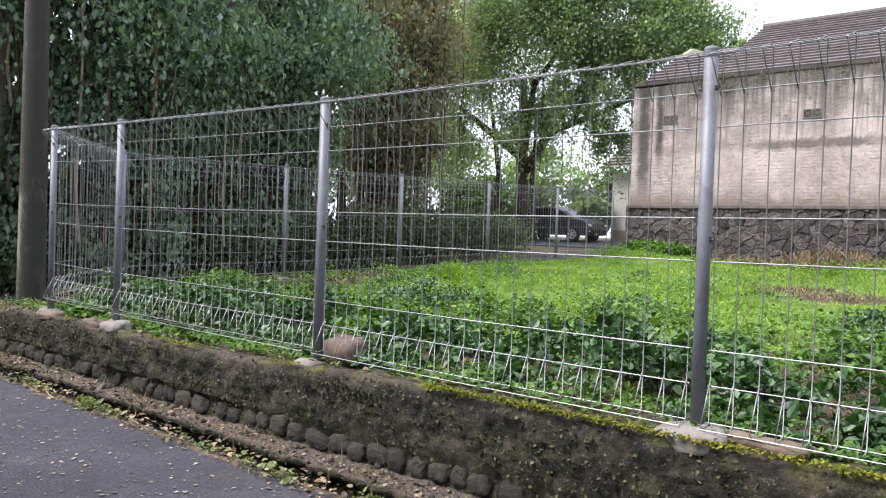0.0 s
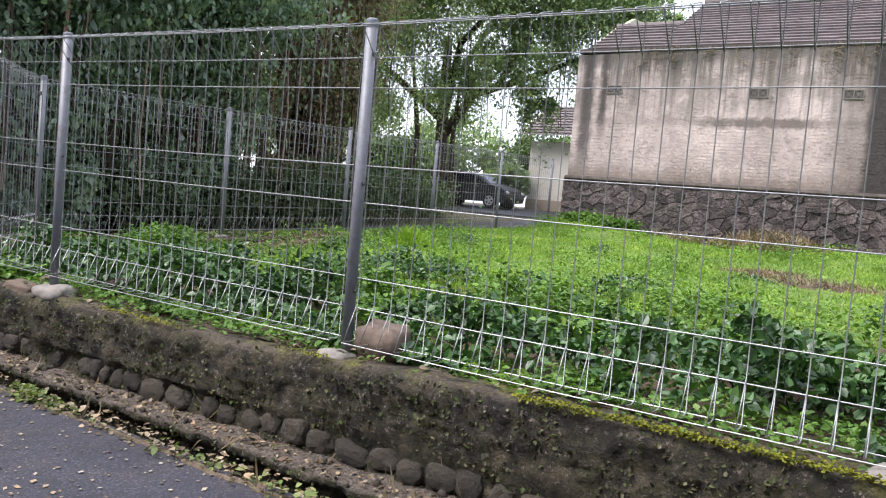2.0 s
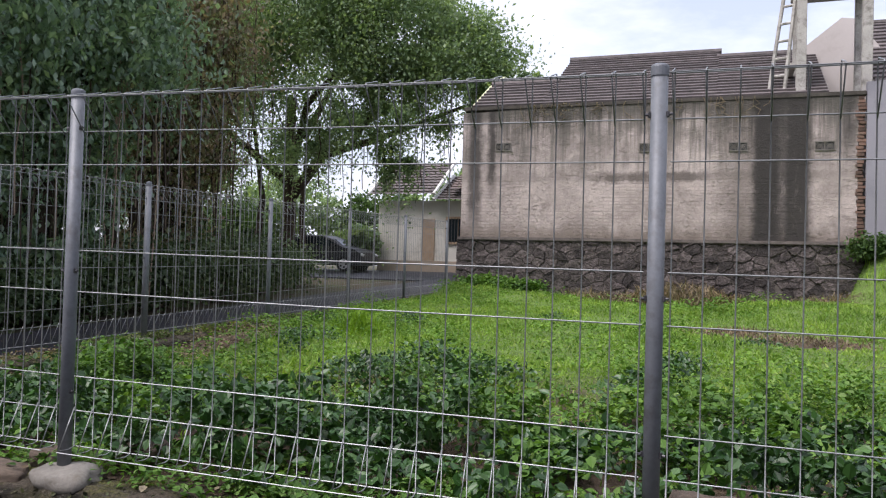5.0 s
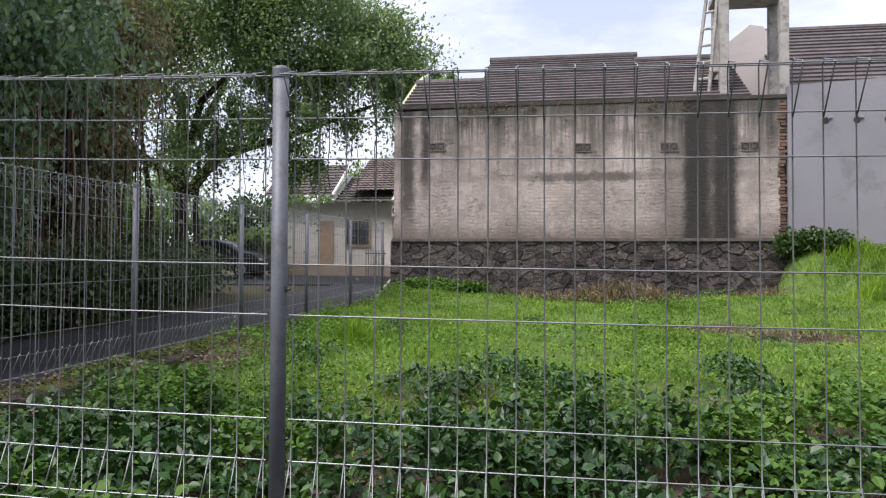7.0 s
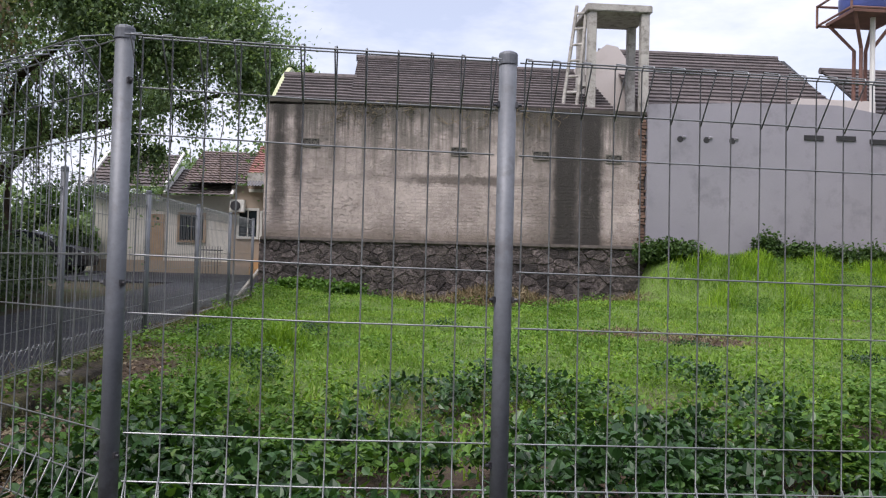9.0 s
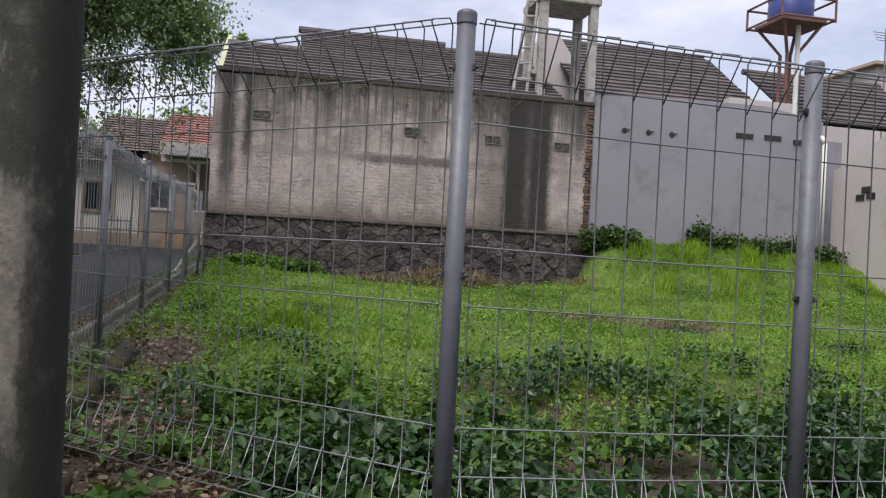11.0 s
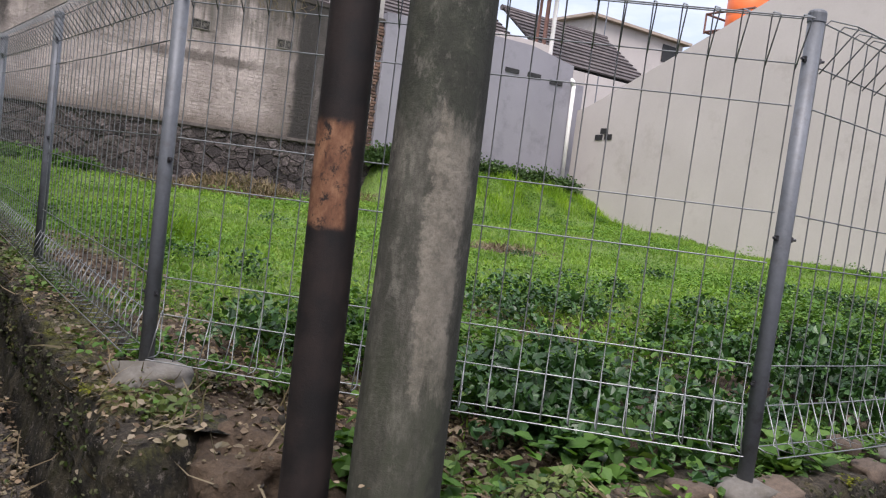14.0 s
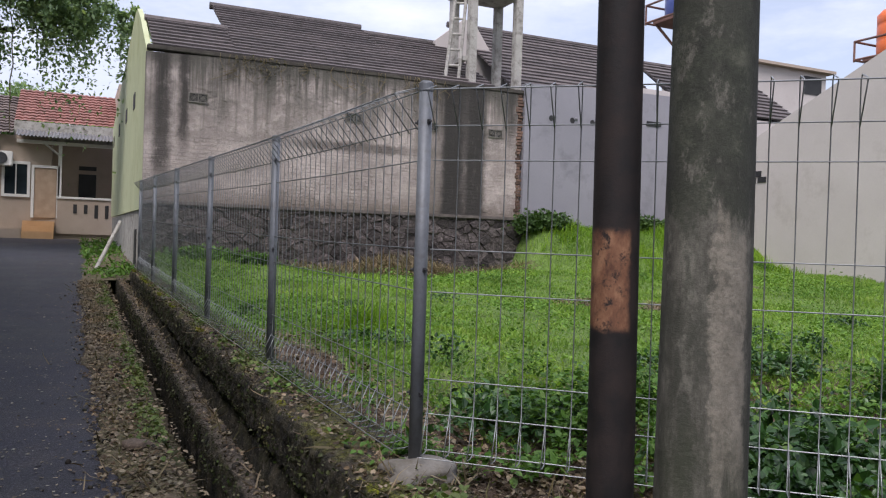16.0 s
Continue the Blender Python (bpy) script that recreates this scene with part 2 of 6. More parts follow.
def lot_material():
    """Soil under a low green mat, bare in a few worn patches."""
    n = Nodes("lot_soil")
    co = n.place(False)
    big, mid, fine = n.noise(co, 0.8, 6), n.noise(co, 7, 8, 0.7), n.noise(co, 55, 6, 0.75)
    col = n.ramp(n.math("ADD", n.math("MULTIPLY", mid, 0.6), n.math("MULTIPLY", fine, 0.4)), (0.34, (0.04, 0.027, 0.018)), (0.5, (0.1, 0.068, 0.044)), (0.68, (0.2, 0.14, 0.095)))
    mat_col = n.ramp(n.math("ADD", n.math("MULTIPLY", mid, 0.4), n.math("MULTIPLY", fine, 0.6)), (0.36, (0.05, 0.09, 0.014)), (0.5, (0.12, 0.2, 0.04)), (0.64, (0.2, 0.29, 0.065)))
    cover = n.grey(n.math("ADD", n.math("MULTIPLY", big, 0.5), n.math("MULTIPLY", mid, 0.5)), 0.3, 0.42)
    for x, y, a, b in BARE:
        m = n.add("Mapping", Location=(-x / a, -y / b, 0), Scale=(1 / a, 1 / b, 0))
        ln = n.add("VectorMath")
        ln.operation = "LENGTH"
        n.link(co, m.inputs["Vector"])
        n.link(m.outputs["Vector"], ln.inputs[0])
        d = n.math("ADD", ln.outputs["Value"], n.math("MULTIPLY", n.math("SUBTRACT", mid, 0.5), 1.3))
        cover = n.math("MULTIPLY", cover, n.grey(d, 0.8, 1.15))
    sep = n.add("SeparateXYZ")
    n.link(co, sep.inputs[0])
    cover = n.math("MULTIPLY", cover, n.band(n.math("ADD", sep.outputs["Y"], n.math("MULTIPLY", n.math("SUBTRACT", big, 0.5), 4.0)), 3.4, 40, 1.0))
    col = n.mix(cover, col, mat_col)
    n.bump(n.math("ADD", mid, fine), 0.9, 0.03)
    return n.done(col, 0.95)


def soil_material(name, lo, mid_c, hi, green=None):
    n = Nodes(name)
    co = n.place(False)
    big, mid, fine = n.noise(co, 0.8, 6), n.noise(co, 7, 8, 0.7), n.noise(co, 45, 6, 0.75)
    col = n.ramp(n.math("ADD", n.math("MULTIPLY", mid, 0.6), n.math("MULTIPLY", fine, 0.4)), (0.34, lo), (0.5, mid_c), (0.68, hi))
    if green:
        col = n.mix(n.grey(n.math("ADD", n.math("MULTIPLY", big, 0.5), n.math("MULTIPLY", fine, 0.5)), 0.48, 0.58), col, green)
    n.bump(n.math("ADD", mid, fine), 0.8, 0.03)
    return n.done(col, 0.95)


def pole_material():
    """Old concrete: grey and dark with algae above, a pale scar where a bill was torn off, shade painted down the right
    side.
    """
    n = Nodes("pole_concrete")
    co = n.place(False)
    sep = n.add("SeparateXYZ")
    n.link(co, sep.inputs[0])
    mid, fine = n.noise(co, 7, 10, 0.75), n.noise(co, 50, 6, 0.7)
    streak = n.noise(co, 11, 10, 0.72, (1, 1, 0.3))
    col = n.ramp(streak, (0.38, (0.045, 0.044, 0.035)), (0.5, (0.1, 0.096, 0.078)), (0.64, (0.19, 0.182, 0.15)))
    col = n.mix(n.grey(fine, 0.56, 0.66), col, (0.1, 0.095, 0.08))
    z = n.math("ADD", sep.outputs["Z"], n.math("MULTIPLY", n.math("SUBTRACT", streak, 0.5), 0.7))
    dark = n.math("MULTIPLY", n.band(z, 1.1, 3.2, 0.03), n.grey(mid, 0.36, 0.52, 0.7, 1.0))
    col = n.mix(dark, col, n.ramp(mid, (0.4, (0.015, 0.018, 0.013)), (0.52, (0.04, 0.045, 0.032)), (0.64, (0.1, 0.104, 0.076))))
    col = n.mix(n.grey(n.noise(co, 4, 8, 0.75, (1, 1, 0.4)), 0.54, 0.6, 0.0, 0.75), col, (0.075, 0.078, 0.06))
    col = n.mix(n.grey(n.noise(co, 5.5, 10, 0.8, (1, 1, 0.5)), 0.48, 0.56, 0.0, 0.65), col, (0.05, 0.053, 0.04))
    col = n.mix(n.grey(n.noise(co, 8, 10, 0.8, (1, 1, 0.6)), 0.55, 0.64, 0.0, 0.45), col, (0.28, 0.262, 0.222))
    side = n.band(n.math("ADD", sep.outputs["X"], n.math("MULTIPLY", n.math("SUBTRACT", mid, 0.5), 0.12)), -0.075, 0.035, 0.008)
    scar = n.math("MULTIPLY", n.math("MULTIPLY", side, n.band(z, 0.3, 1.06, 0.025)), n.band(sep.outputs["Y"], -1, 0, 0.03))
    col = n.mix(n.math("MULTIPLY", scar, n.grey(fine, 0.4, 0.55, 0.5, 1.0)), col, n.ramp(mid, (0.36, (0.12, 0.108, 0.085)), (0.56, (0.25, 0.228, 0.185))))
    # Shade painted into the colour down the pole's right side, broken up by noise.
    shade_side = n.math("MULTIPLY", n.band(n.math("ADD", sep.outputs["X"], n.math("MULTIPLY", n.math("SUBTRACT", mid, 0.5), 0.2)), 0.035, 1, 0.02), n.grey(n.noise(co, 3, 8, 0.75, (1, 1, 0.5)), 0.4, 0.48, 0.3, 0.92))
    algae = n.math("MULTIPLY", n.band(z, -1, 0.42, 0.1), n.grey(n.noise(co, 6, 9, 0.78, (1, 1, 0.6)), 0.4, 0.56, 0.2, 0.85))
    col = n.mix(algae, col, (0.05, 0.056, 0.036))
    col = n.mix(shade_side, col, (0.028, 0.029, 0.022))
    n.bump(n.math("ADD", streak, fine), 0.35, 0.012)
    return n.done(col, 0.88)


def steel_pole_material():
    """Dark tarred steel, with one patch of bare rust."""
    n = Nodes("tarred_steel")
    co = n.place(False)
    sep = n.add("SeparateXYZ")
    n.link(co, sep.inputs[0])
    mid, fine = n.noise(co, 6, 8, 0.7), n.noise(co, 70, 6, 0.7)
    col = n.ramp(mid, (0.4, (0.005, 0.004, 0.0042)), (0.62, (0.024, 0.016, 0.014)))
    w = n.math("MULTIPLY", n.math("SUBTRACT", mid, 0.5), 0.06)
    patch = n.math("MULTIPLY", n.band(n.math("ADD", sep.outputs["Z"], w), 0.73, 1.03, 0.015), n.band(n.math("ADD", n.math("ADD", sep.outputs["X"], n.math("MULTIPLY", sep.outputs["Y"], -0.45)), w), -0.2, 0.035, 0.01))
    patch = n.math("MULTIPLY", patch, n.grey(n.noise(co, 14, 6, 0.75), 0.38, 0.46))
    col = n.mix(patch, col, n.ramp(n.noise(co, 16, 8, 0.7, (1, 1, 0.5)), (0.38, (0.09, 0.038, 0.022)), (0.5, (0.19, 0.088, 0.047)), (0.64, (0.3, 0.155, 0.085))))
    n.bump(n.math("ADD", mid, fine), 0.3, 0.006)
    return n.done(col, n.grey(mid, 0.3, 0.7, 0.68, 0.88))


M_GALV = surface("galvanised_wire", (0.2, 0.212, 0.215), (0.34, 0.352, 0.355), 0.42, 6, 90, 0.1, 0.002, 0.6)
M_POST = surface("painted_post", (0.115, 0.127, 0.143), (0.195, 0.21, 0.232), 0.52, 4, 60, 0.12, 0.002, 0.08, (0.1, 0.1, 0.105), 0.4)
M_BOLT = surface("bolt_steel", (0.05, 0.05, 0.055), (0.16, 0.16, 0.17), 0.5, 20, 120, 0.1, 0.001, 0.8)
M_CONC = surface("pale_concrete", (0.12, 0.11, 0.095), (0.26, 0.245, 0.22), 0.9, 3, 50, 0.5, 0.02, 0, (0.12, 0.105, 0.08), 0.5)
M_TOWER = surface("tower_concrete", (0.28, 0.265, 0.24), (0.5, 0.48, 0.44), 0.9, 2.5, 40, 0.3, 0.01, 0, (0.16, 0.15, 0.13), 0.5)
M_WALL = wall_material()
M_STONE = surface("rubble_stone", (0.065, 0.054, 0.052), (0.24, 0.2, 0.192), 0.88, 7, 26, 1.0, 0.09, 0, (0.05, 0.042, 0.038), 0.9, 0.65)
M_JOINT = surface("stone_joint", (0.06, 0.052, 0.047), (0.2, 0.172, 0.155), 0.95, 6, 50, 0.7, 0.03)
M_PALE = surface("pale_house_wall", (0.62, 0.585, 0.53), (0.78, 0.75, 0.7), 0.85, 0.6, 45, 0.1, 0.004, 0, (0.5, 0.46, 0.4), 0.35)
M_MORTAR = surface("dark_mortar", (0.035, 0.03, 0.026), (0.1, 0.09, 0.075), 0.95, 4, 50, 0.6, 0.03)
M_GREY = surface("grey_render", (0.235, 0.23, 0.255), (0.3, 0.29, 0.32), 0.85, 0.6, 60, 0.1, 0.004, 0, (0.195, 0.19, 0.21), 0.35)
M_CREAM = surface("cream_render", (0.46, 0.42, 0.392), (0.56, 0.515, 0.483), 0.88, 0.5, 45, 0.15, 0.005, 0, (0.42, 0.378, 0.345), 0.2)
M_GREEN = surface("pale_green_paint", (0.46, 0.5, 0.3), (0.57, 0.6, 0.38), 0.7, 0.8, 40, 0.1, 0.004, 0, (0.42, 0.45, 0.22), 0.4)
M_TILE = surface("dark_roof_tile", (0.062, 0.052, 0.052), (0.165, 0.138, 0.134), 0.75, 2, 35, 0.4, 0.01, 0, (0.05, 0.047, 0.04), 0.5, 0.25)
M_TERRA = surface("terracotta_tile", (0.19, 0.075, 0.062), (0.38, 0.19, 0.16), 0.8, 1.2, 25, 0.4, 0.01, 0, (0.13, 0.07, 0.055), 0.6)
M_TERRA_OLD = surface("darkened_terracotta", (0.085, 0.065, 0.06), (0.24, 0.185, 0.165), 0.8, 1.2, 25, 0.4, 0.01, 0, (0.05, 0.04, 0.038), 0.6)
M_BRICK = surface("bare_brick", (0.13, 0.075, 0.055), (0.27, 0.17, 0.125), 0.9, 5, 50, 0.5, 0.012, 0, (0.07, 0.06, 0.05), 0.5, 0.5)
M_ASPHALT = asphalt_material()
M_KERB = kerb_material()
M_LEDGE = kerb_material("ditch_stone", ((0.06, 0.05, 0.038), (0.26, 0.215, 0.175)), 0.3)
M_SOIL = lot_material()
M_DIRT = soil_material("bare_dirt", (0.035, 0.024, 0.016), (0.09, 0.062, 0.04), (0.19, 0.135, 0.09))
M_VERGE = soil_material("verge_soil", (0.04, 0.03, 0.02), (0.13, 0.1, 0.066), (0.3, 0.24, 0.17), (0.11, 0.105, 0.045))
M_GROUND = soil_material("far_ground", (0.03, 0.024, 0.016), (0.07, 0.052, 0.035), (0.14, 0.105, 0.07), (0.05, 0.075, 0.02))
M_POLE = pole_material()
M_STEEL = steel_pole_material()
M_BARK = surface("tree_bark", (0.03, 0.022, 0.017), (0.11, 0.082, 0.06), 0.95, 3, 30, 0.9, 0.03)
M_REDROOT = surface("aerial_root", (0.22, 0.07, 0.055), (0.42, 0.17, 0.13), 0.8, 4, 40, 0.2, 0.004)
M_PALEROOT = surface("pale_root", (0.2, 0.15, 0.11), (0.4, 0.3, 0.23), 0.8, 4, 40, 0.2, 0.004)
M_WHITE = surface("white_paint", (0.62, 0.6, 0.56), (0.8, 0.79, 0.75), 0.6, 2, 40, 0.1, 0.003)
M_BEIGE = surface("beige_wall", (0.34, 0.27, 0.21), (0.46, 0.375, 0.305), 0.85, 0.7, 40, 0.1, 0.004, 0, (0.34, 0.28, 0.22), 0.4)
M_DARKIN = surface("dark_opening", (0.012, 0.012, 0.013), (0.03, 0.03, 0.03), 0.6, 3, 30, 0.0)
M_PANE = surface("dark_glass", (0.015, 0.02, 0.025), (0.03, 0.04, 0.05), 0.06, 0.5, 5, 0.0)
M_WOOD = surface("worn_wood", (0.3, 0.2, 0.13), (0.5, 0.37, 0.26), 0.7, 3, 40, 0.2, 0.004)
M_ZINC = surface("corrugated_zinc", (0.13, 0.13, 0.135), (0.28, 0.28, 0.29), 0.5, 1.5, 30, 0.1, 0.003, 0.4, (0.2, 0.14, 0.11), 0.4)
M_STEP = surface("orange_step_tile", (0.46, 0.27, 0.13), (0.6, 0.38, 0.2), 0.5, 1.5, 30, 0.1, 0.003)
M_CAR = surface("dark_car_paint", (0.012, 0.013, 0.018), (0.022, 0.023, 0.03), 0.45, 1, 10, 0.0)
M_TYRE = surface("tyre_rubber", (0.01, 0.01, 0.01), (0.03, 0.03, 0.03), 0.85, 8, 60, 0.2, 0.004)
M_RIM = surface("alloy_rim", (0.4, 0.4, 0.42), (0.6, 0.6, 0.62), 0.3, 8, 60, 0.0, metal=0.8)
M_LAMP = surface("headlamp_lens", (0.6, 0.62, 0.65), (0.75, 0.77, 0.8), 0.1, 8, 60, 0.0)
M_BLUE = surface("blue_plastic_tank", (0.035, 0.055, 0.2), (0.06, 0.09, 0.3), 0.4, 1.5, 30, 0.05, 0.003)
M_ORANGE = surface("orange_plastic_tank", (0.75, 0.14, 0.03), (0.9, 0.2, 0.05), 0.4, 1.5, 30, 0.05, 0.003)
M_RUST = surface("rusty_stand", (0.1, 0.055, 0.045), (0.24, 0.12, 0.09), 0.7, 4, 40, 0.2, 0.004)
M_DITCHSTONE = surface("ditch_block", (0.02, 0.016, 0.013), (0.08, 0.064, 0.05), 0.9, 6, 40, 0.8, 0.03, 0, (0.05, 0.05, 0.025), 0.6, 0.5)
M_ROCK = surface("river_rock", (0.075, 0.055, 0.04), (0.19, 0.14, 0.104), 0.85, 4, 40, 0.5, 0.012, 0, (0.1, 0.08, 0.06), 0.5, 0.3)
M_VINELEAF = leaf_material("ground_cover_leaf", ((0.04, 0.095, 0.016), (0.08, 0.175, 0.03), (0.135, 0.26, 0.048), (0.055, 0.125, 0.024), (0.1, 0.21, 0.038), (0.18, 0.28, 0.08)), 0.3, 0.3, 0.55)
# Deep green leaf, darkened further to stand in for shade between the plants.
M_SHADEDLEAF = leaf_material("deep_green_shaded_leaf", ((0.01, 0.036, 0.01), (0.028, 0.084, 0.019), (0.055, 0.138, 0.032), (0.016, 0.05, 0.013), (0.038, 0.105, 0.024), (0.09, 0.17, 0.06)), 0.55, 0.18, 0.42)
M_LOWLEAF = leaf_material("low_weed_leaf", ((0.075, 0.16, 0.028), (0.125, 0.245, 0.04), (0.19, 0.33, 0.06), (0.1, 0.2, 0.034)), 0.25, 0.32, 0.55)
M_GRASS = leaf_material("short_grass", ((0.13, 0.24, 0.045), (0.19, 0.32, 0.06), (0.26, 0.4, 0.085), (0.16, 0.28, 0.05), (0.33, 0.41, 0.14)), 0.15, 0.38)
M_TALL = leaf_material("tall_grass", ((0.13, 0.24, 0.025), (0.21, 0.37, 0.035), (0.29, 0.43, 0.055), (0.17, 0.3, 0.03)), 0.2, 0.45)
M_DARKLEAF = leaf_material("dark_vine_leaf", ((0.12, 0.19, 0.145), (0.2, 0.295, 0.225), (0.29, 0.4, 0.3), (0.14, 0.22, 0.165)), 0.8, 0.45, 0.4)
M_BUSHLEAF = leaf_material("bush_leaf", ((0.035, 0.07, 0.025), (0.065, 0.12, 0.04), (0.1, 0.17, 0.055), (0.048, 0.09, 0.03)), 0.3, 0.3, 0.5)
M_BRUSH = leaf_material("dry_brush_stalk", ((0.09, 0.07, 0.046), (0.19, 0.146, 0.098), (0.32, 0.25, 0.17), (0.13, 0.125, 0.06), (0.15, 0.1, 0.07)), 0.15, 0.15)
M_SHRUBLEAF = leaf_material("shrub_leaf", ((0.042, 0.068, 0.038), (0.078, 0.118, 0.062), (0.12, 0.17, 0.09), (0.056, 0.086, 0.046)), 0.4, 0.3, 0.5)
M_TREELEAF = leaf_material("tree_leaf", ((0.125, 0.195, 0.11), (0.2, 0.29, 0.16), (0.29, 0.385, 0.21), (0.155, 0.23, 0.13)), 0.6, 0.42, 0.45)
M_BROWNLEAF = leaf_material("reddish_vine_leaf", ((0.17, 0.13, 0.105), (0.27, 0.2, 0.165), (0.2, 0.22, 0.14), (0.24, 0.27, 0.17), (0.34, 0.25, 0.2)), 0.4, 0.4)
M_LIGHTLEAF = leaf_material("bright_far_leaf", ((0.1, 0.2, 0.02), (0.2, 0.33, 0.04), (0.28, 0.4, 0.06)), 0.3, 0.4)
M_PETAL = leaf_material("fallen_petal", ((0.2, 0.17, 0.13), (0.38, 0.35, 0.31), (0.13, 0.09, 0.06), (0.28, 0.23, 0.17), (0.09, 0.065, 0.045)), 0.2, 0.1)
M_LITTER = leaf_material("dead_leaf", ((0.05, 0.033, 0.022), (0.13, 0.09, 0.058), (0.36, 0.28, 0.2), (0.1, 0.06, 0.04), (0.2, 0.165, 0.1), (0.3, 0.245, 0.185), (0.07, 0.05, 0.035)), 0.2, 0.1)
M_VERGELEAF = leaf_material("verge_leaf", ((0.08, 0.12, 0.04), (0.13, 0.18, 0.06), (0.2, 0.25, 0.09), (0.12, 0.13, 0.06)), 0.2, 0.25)
M_RIMMOSS = leaf_material("rim_moss", ((0.07, 0.08, 0.012), (0.14, 0.15, 0.018), (0.23, 0.235, 0.028), (0.1, 0.1, 0.02)), 0.1, 0.15, 0.8)
M_MOSSLEAF = leaf_material("kerb_moss", ((0.018, 0.024, 0.009), (0.04, 0.046, 0.018), (0.085, 0.085, 0.042), (0.04, 0.065, 0.016), (0.14, 0.13, 0.085), (0.06, 0.095, 0.024)), 0.15, 0.1)


# ---------------------------------------------------------------- mesh helpers
def link_mesh(name, bm, material, parent=None, smooth=False):
    me = bpy.data.meshes.new(name)
    bmesh.ops.recalc_face_normals(bm, faces=bm.faces)
    bm.to_mesh(me)
    bm.free()
    me.materials.append(material)
    if smooth:
        me.polygons.foreach_set("use_smooth", [True] * len(me.polygons))
    ob = new(name, me)
    ob.parent = parent
    return ob


def part(name, bm, material, parent, label="", smooth=False):
    ob = link_mesh(name, bm, material, parent, smooth)
    return tagged(ob, label) if label else ob


def thing(name, label, category, m=None, group="", kind=""):
    """An Empty at a thing's base, to hold its parts."""
    ob = new(name)
    ob.matrix_basis = m or Matrix()
    return tagged(ob, label, category, group, kind)


def array_mesh(name, verts, faces, material, parent=None, smooth=False):
    """A mesh from numpy arrays: verts n x 3, faces m x 3 or m x 4."""
    me = bpy.data.meshes.new(name)
    k = faces.shape[1]
    me.vertices.add(len(verts))
    me.vertices.foreach_set("co", np.ascontiguousarray(verts, np.float32).ravel())
    me.loops.add(faces.size)
    me.loops.foreach_set("vertex_index", np.ascontiguousarray(faces, np.int32).ravel())
    me.polygons.add(len(faces))
    me.polygons.foreach_set("loop_start", np.arange(0, faces.size, k, dtype=np.int32))
    me.polygons.foreach_set("use_smooth", np.full(len(faces), smooth))
    me.update(calc_edges=True)
    me.materials.append(material)
    ob = new(name, me)
    ob.parent = parent
    return ob


def box(bm, x0, x1, y0, y1, z0, z1, bevel=0.0):
    r = bmesh.ops.create_cube(bm, size=1, matrix=Matrix.LocRotScale(((x0 + x1) / 2, (y0 + y1) / 2, (z0 + z1) / 2), None, (x1 - x0, y1 - y0, z1 - z0)))
    if bevel:
        es = list({e for v in r["verts"] for e in v.link_edges})
        bmesh.ops.bevel(bm, geom=es, offset=bevel, segments=2, affect="EDGES")
    return bm


def box_bm(*a, **k):
    return box(bmesh.new(), *a, **k)


def tube(bm, points, radius, sides=8, cap=True):
    """A tube along points; radius a number or one for each point."""
    pts = [Vector(p) for p in points]
    radii = [radius] * len(pts) if isinstance(radius, (int, float)) else radius
    rings, side = [], None
    for i, p in enumerate(pts):
        d = (pts[min(i + 1, len(pts) - 1)] - pts[max(i - 1, 0)]).normalized()
        if side is None:
            side = d.orthogonal().normalized()
        side = (side - d * side.dot(d)).normalized()
        up = d.cross(side)
        rings.append([bm.verts.new(p + (side * math.cos(a) + up * math.sin(a)) * radii[i]) for a in (2 * math.pi * k / sides for k in range(sides))])
    for a, b in zip(rings, rings[1:]):
        for k in range(sides):
            bm.faces.new((a[k], a[(k + 1) % sides], b[(k + 1) % sides], b[k]))
    if cap:
        bm.faces.new(rings[0][::-1])
        bm.faces.new(rings[-1])
    return bm


def tube_bm(*a, **k):
    return tube(bmesh.new(), *a, **k)


def prism(bm, outline, y0, y1):
    """A solid from an outline in x and z, between y0 and y1."""
    a = [bm.verts.new((x, y0, z)) for x, z in outline]
    b = [bm.verts.new((x, y1, z)) for x, z in outline]
    bm.faces.new(a)
    bm.faces.new(b[::-1])
    for i in range(len(a)):
        j = (i + 1) % len(a)
        bm.faces.new((a[j], a[i], b[i], b[j]))
    return bm


def lump(seed, sx, sy, sz, rough=0.25, level=2):
    """A stone: a ball pushed flat in places and made uneven."""
    bm = bmesh.new()
    bmesh.ops.create_icosphere(bm, subdivisions=level, radius=1)
    r = random.Random(seed)
    shift = Vector((r.uniform(0, 50), r.uniform(0, 50), r.uniform(0, 50)))
    for v in bm.verts:
        c = v.co.copy()
        p = 3.2
        c /= (abs(c.x) ** p + abs(c.y) ** p + abs(c.z) ** p) ** (1 / p)
        c *= 1 + rough * noise.noise(c * 1.1 + shift) + rough * 0.4 * noise.noise(c * 3 + shift)
        v.co = Vector((c.x * sx, c.y * sy, c.z * sz))
    return bm


def mesh_of(name, bm, material, smooth=False):
    me = bpy.data.meshes.new(name)
    bmesh.ops.recalc_face_normals(bm, faces=bm.faces)
    bm.to_mesh(me)
    bm.free()
    me.materials.append(material)
    if smooth:
        me.polygons.foreach_set("use_smooth", [True] * len(me.polygons))
    return me


def piece(name, me, parent, m):
    """One of many alike pieces on shared mesh data."""
    ob = new(name, me)
    ob.parent = parent
    ob.matrix_basis = m
    return ob


rng = np.random.default_rng(7)


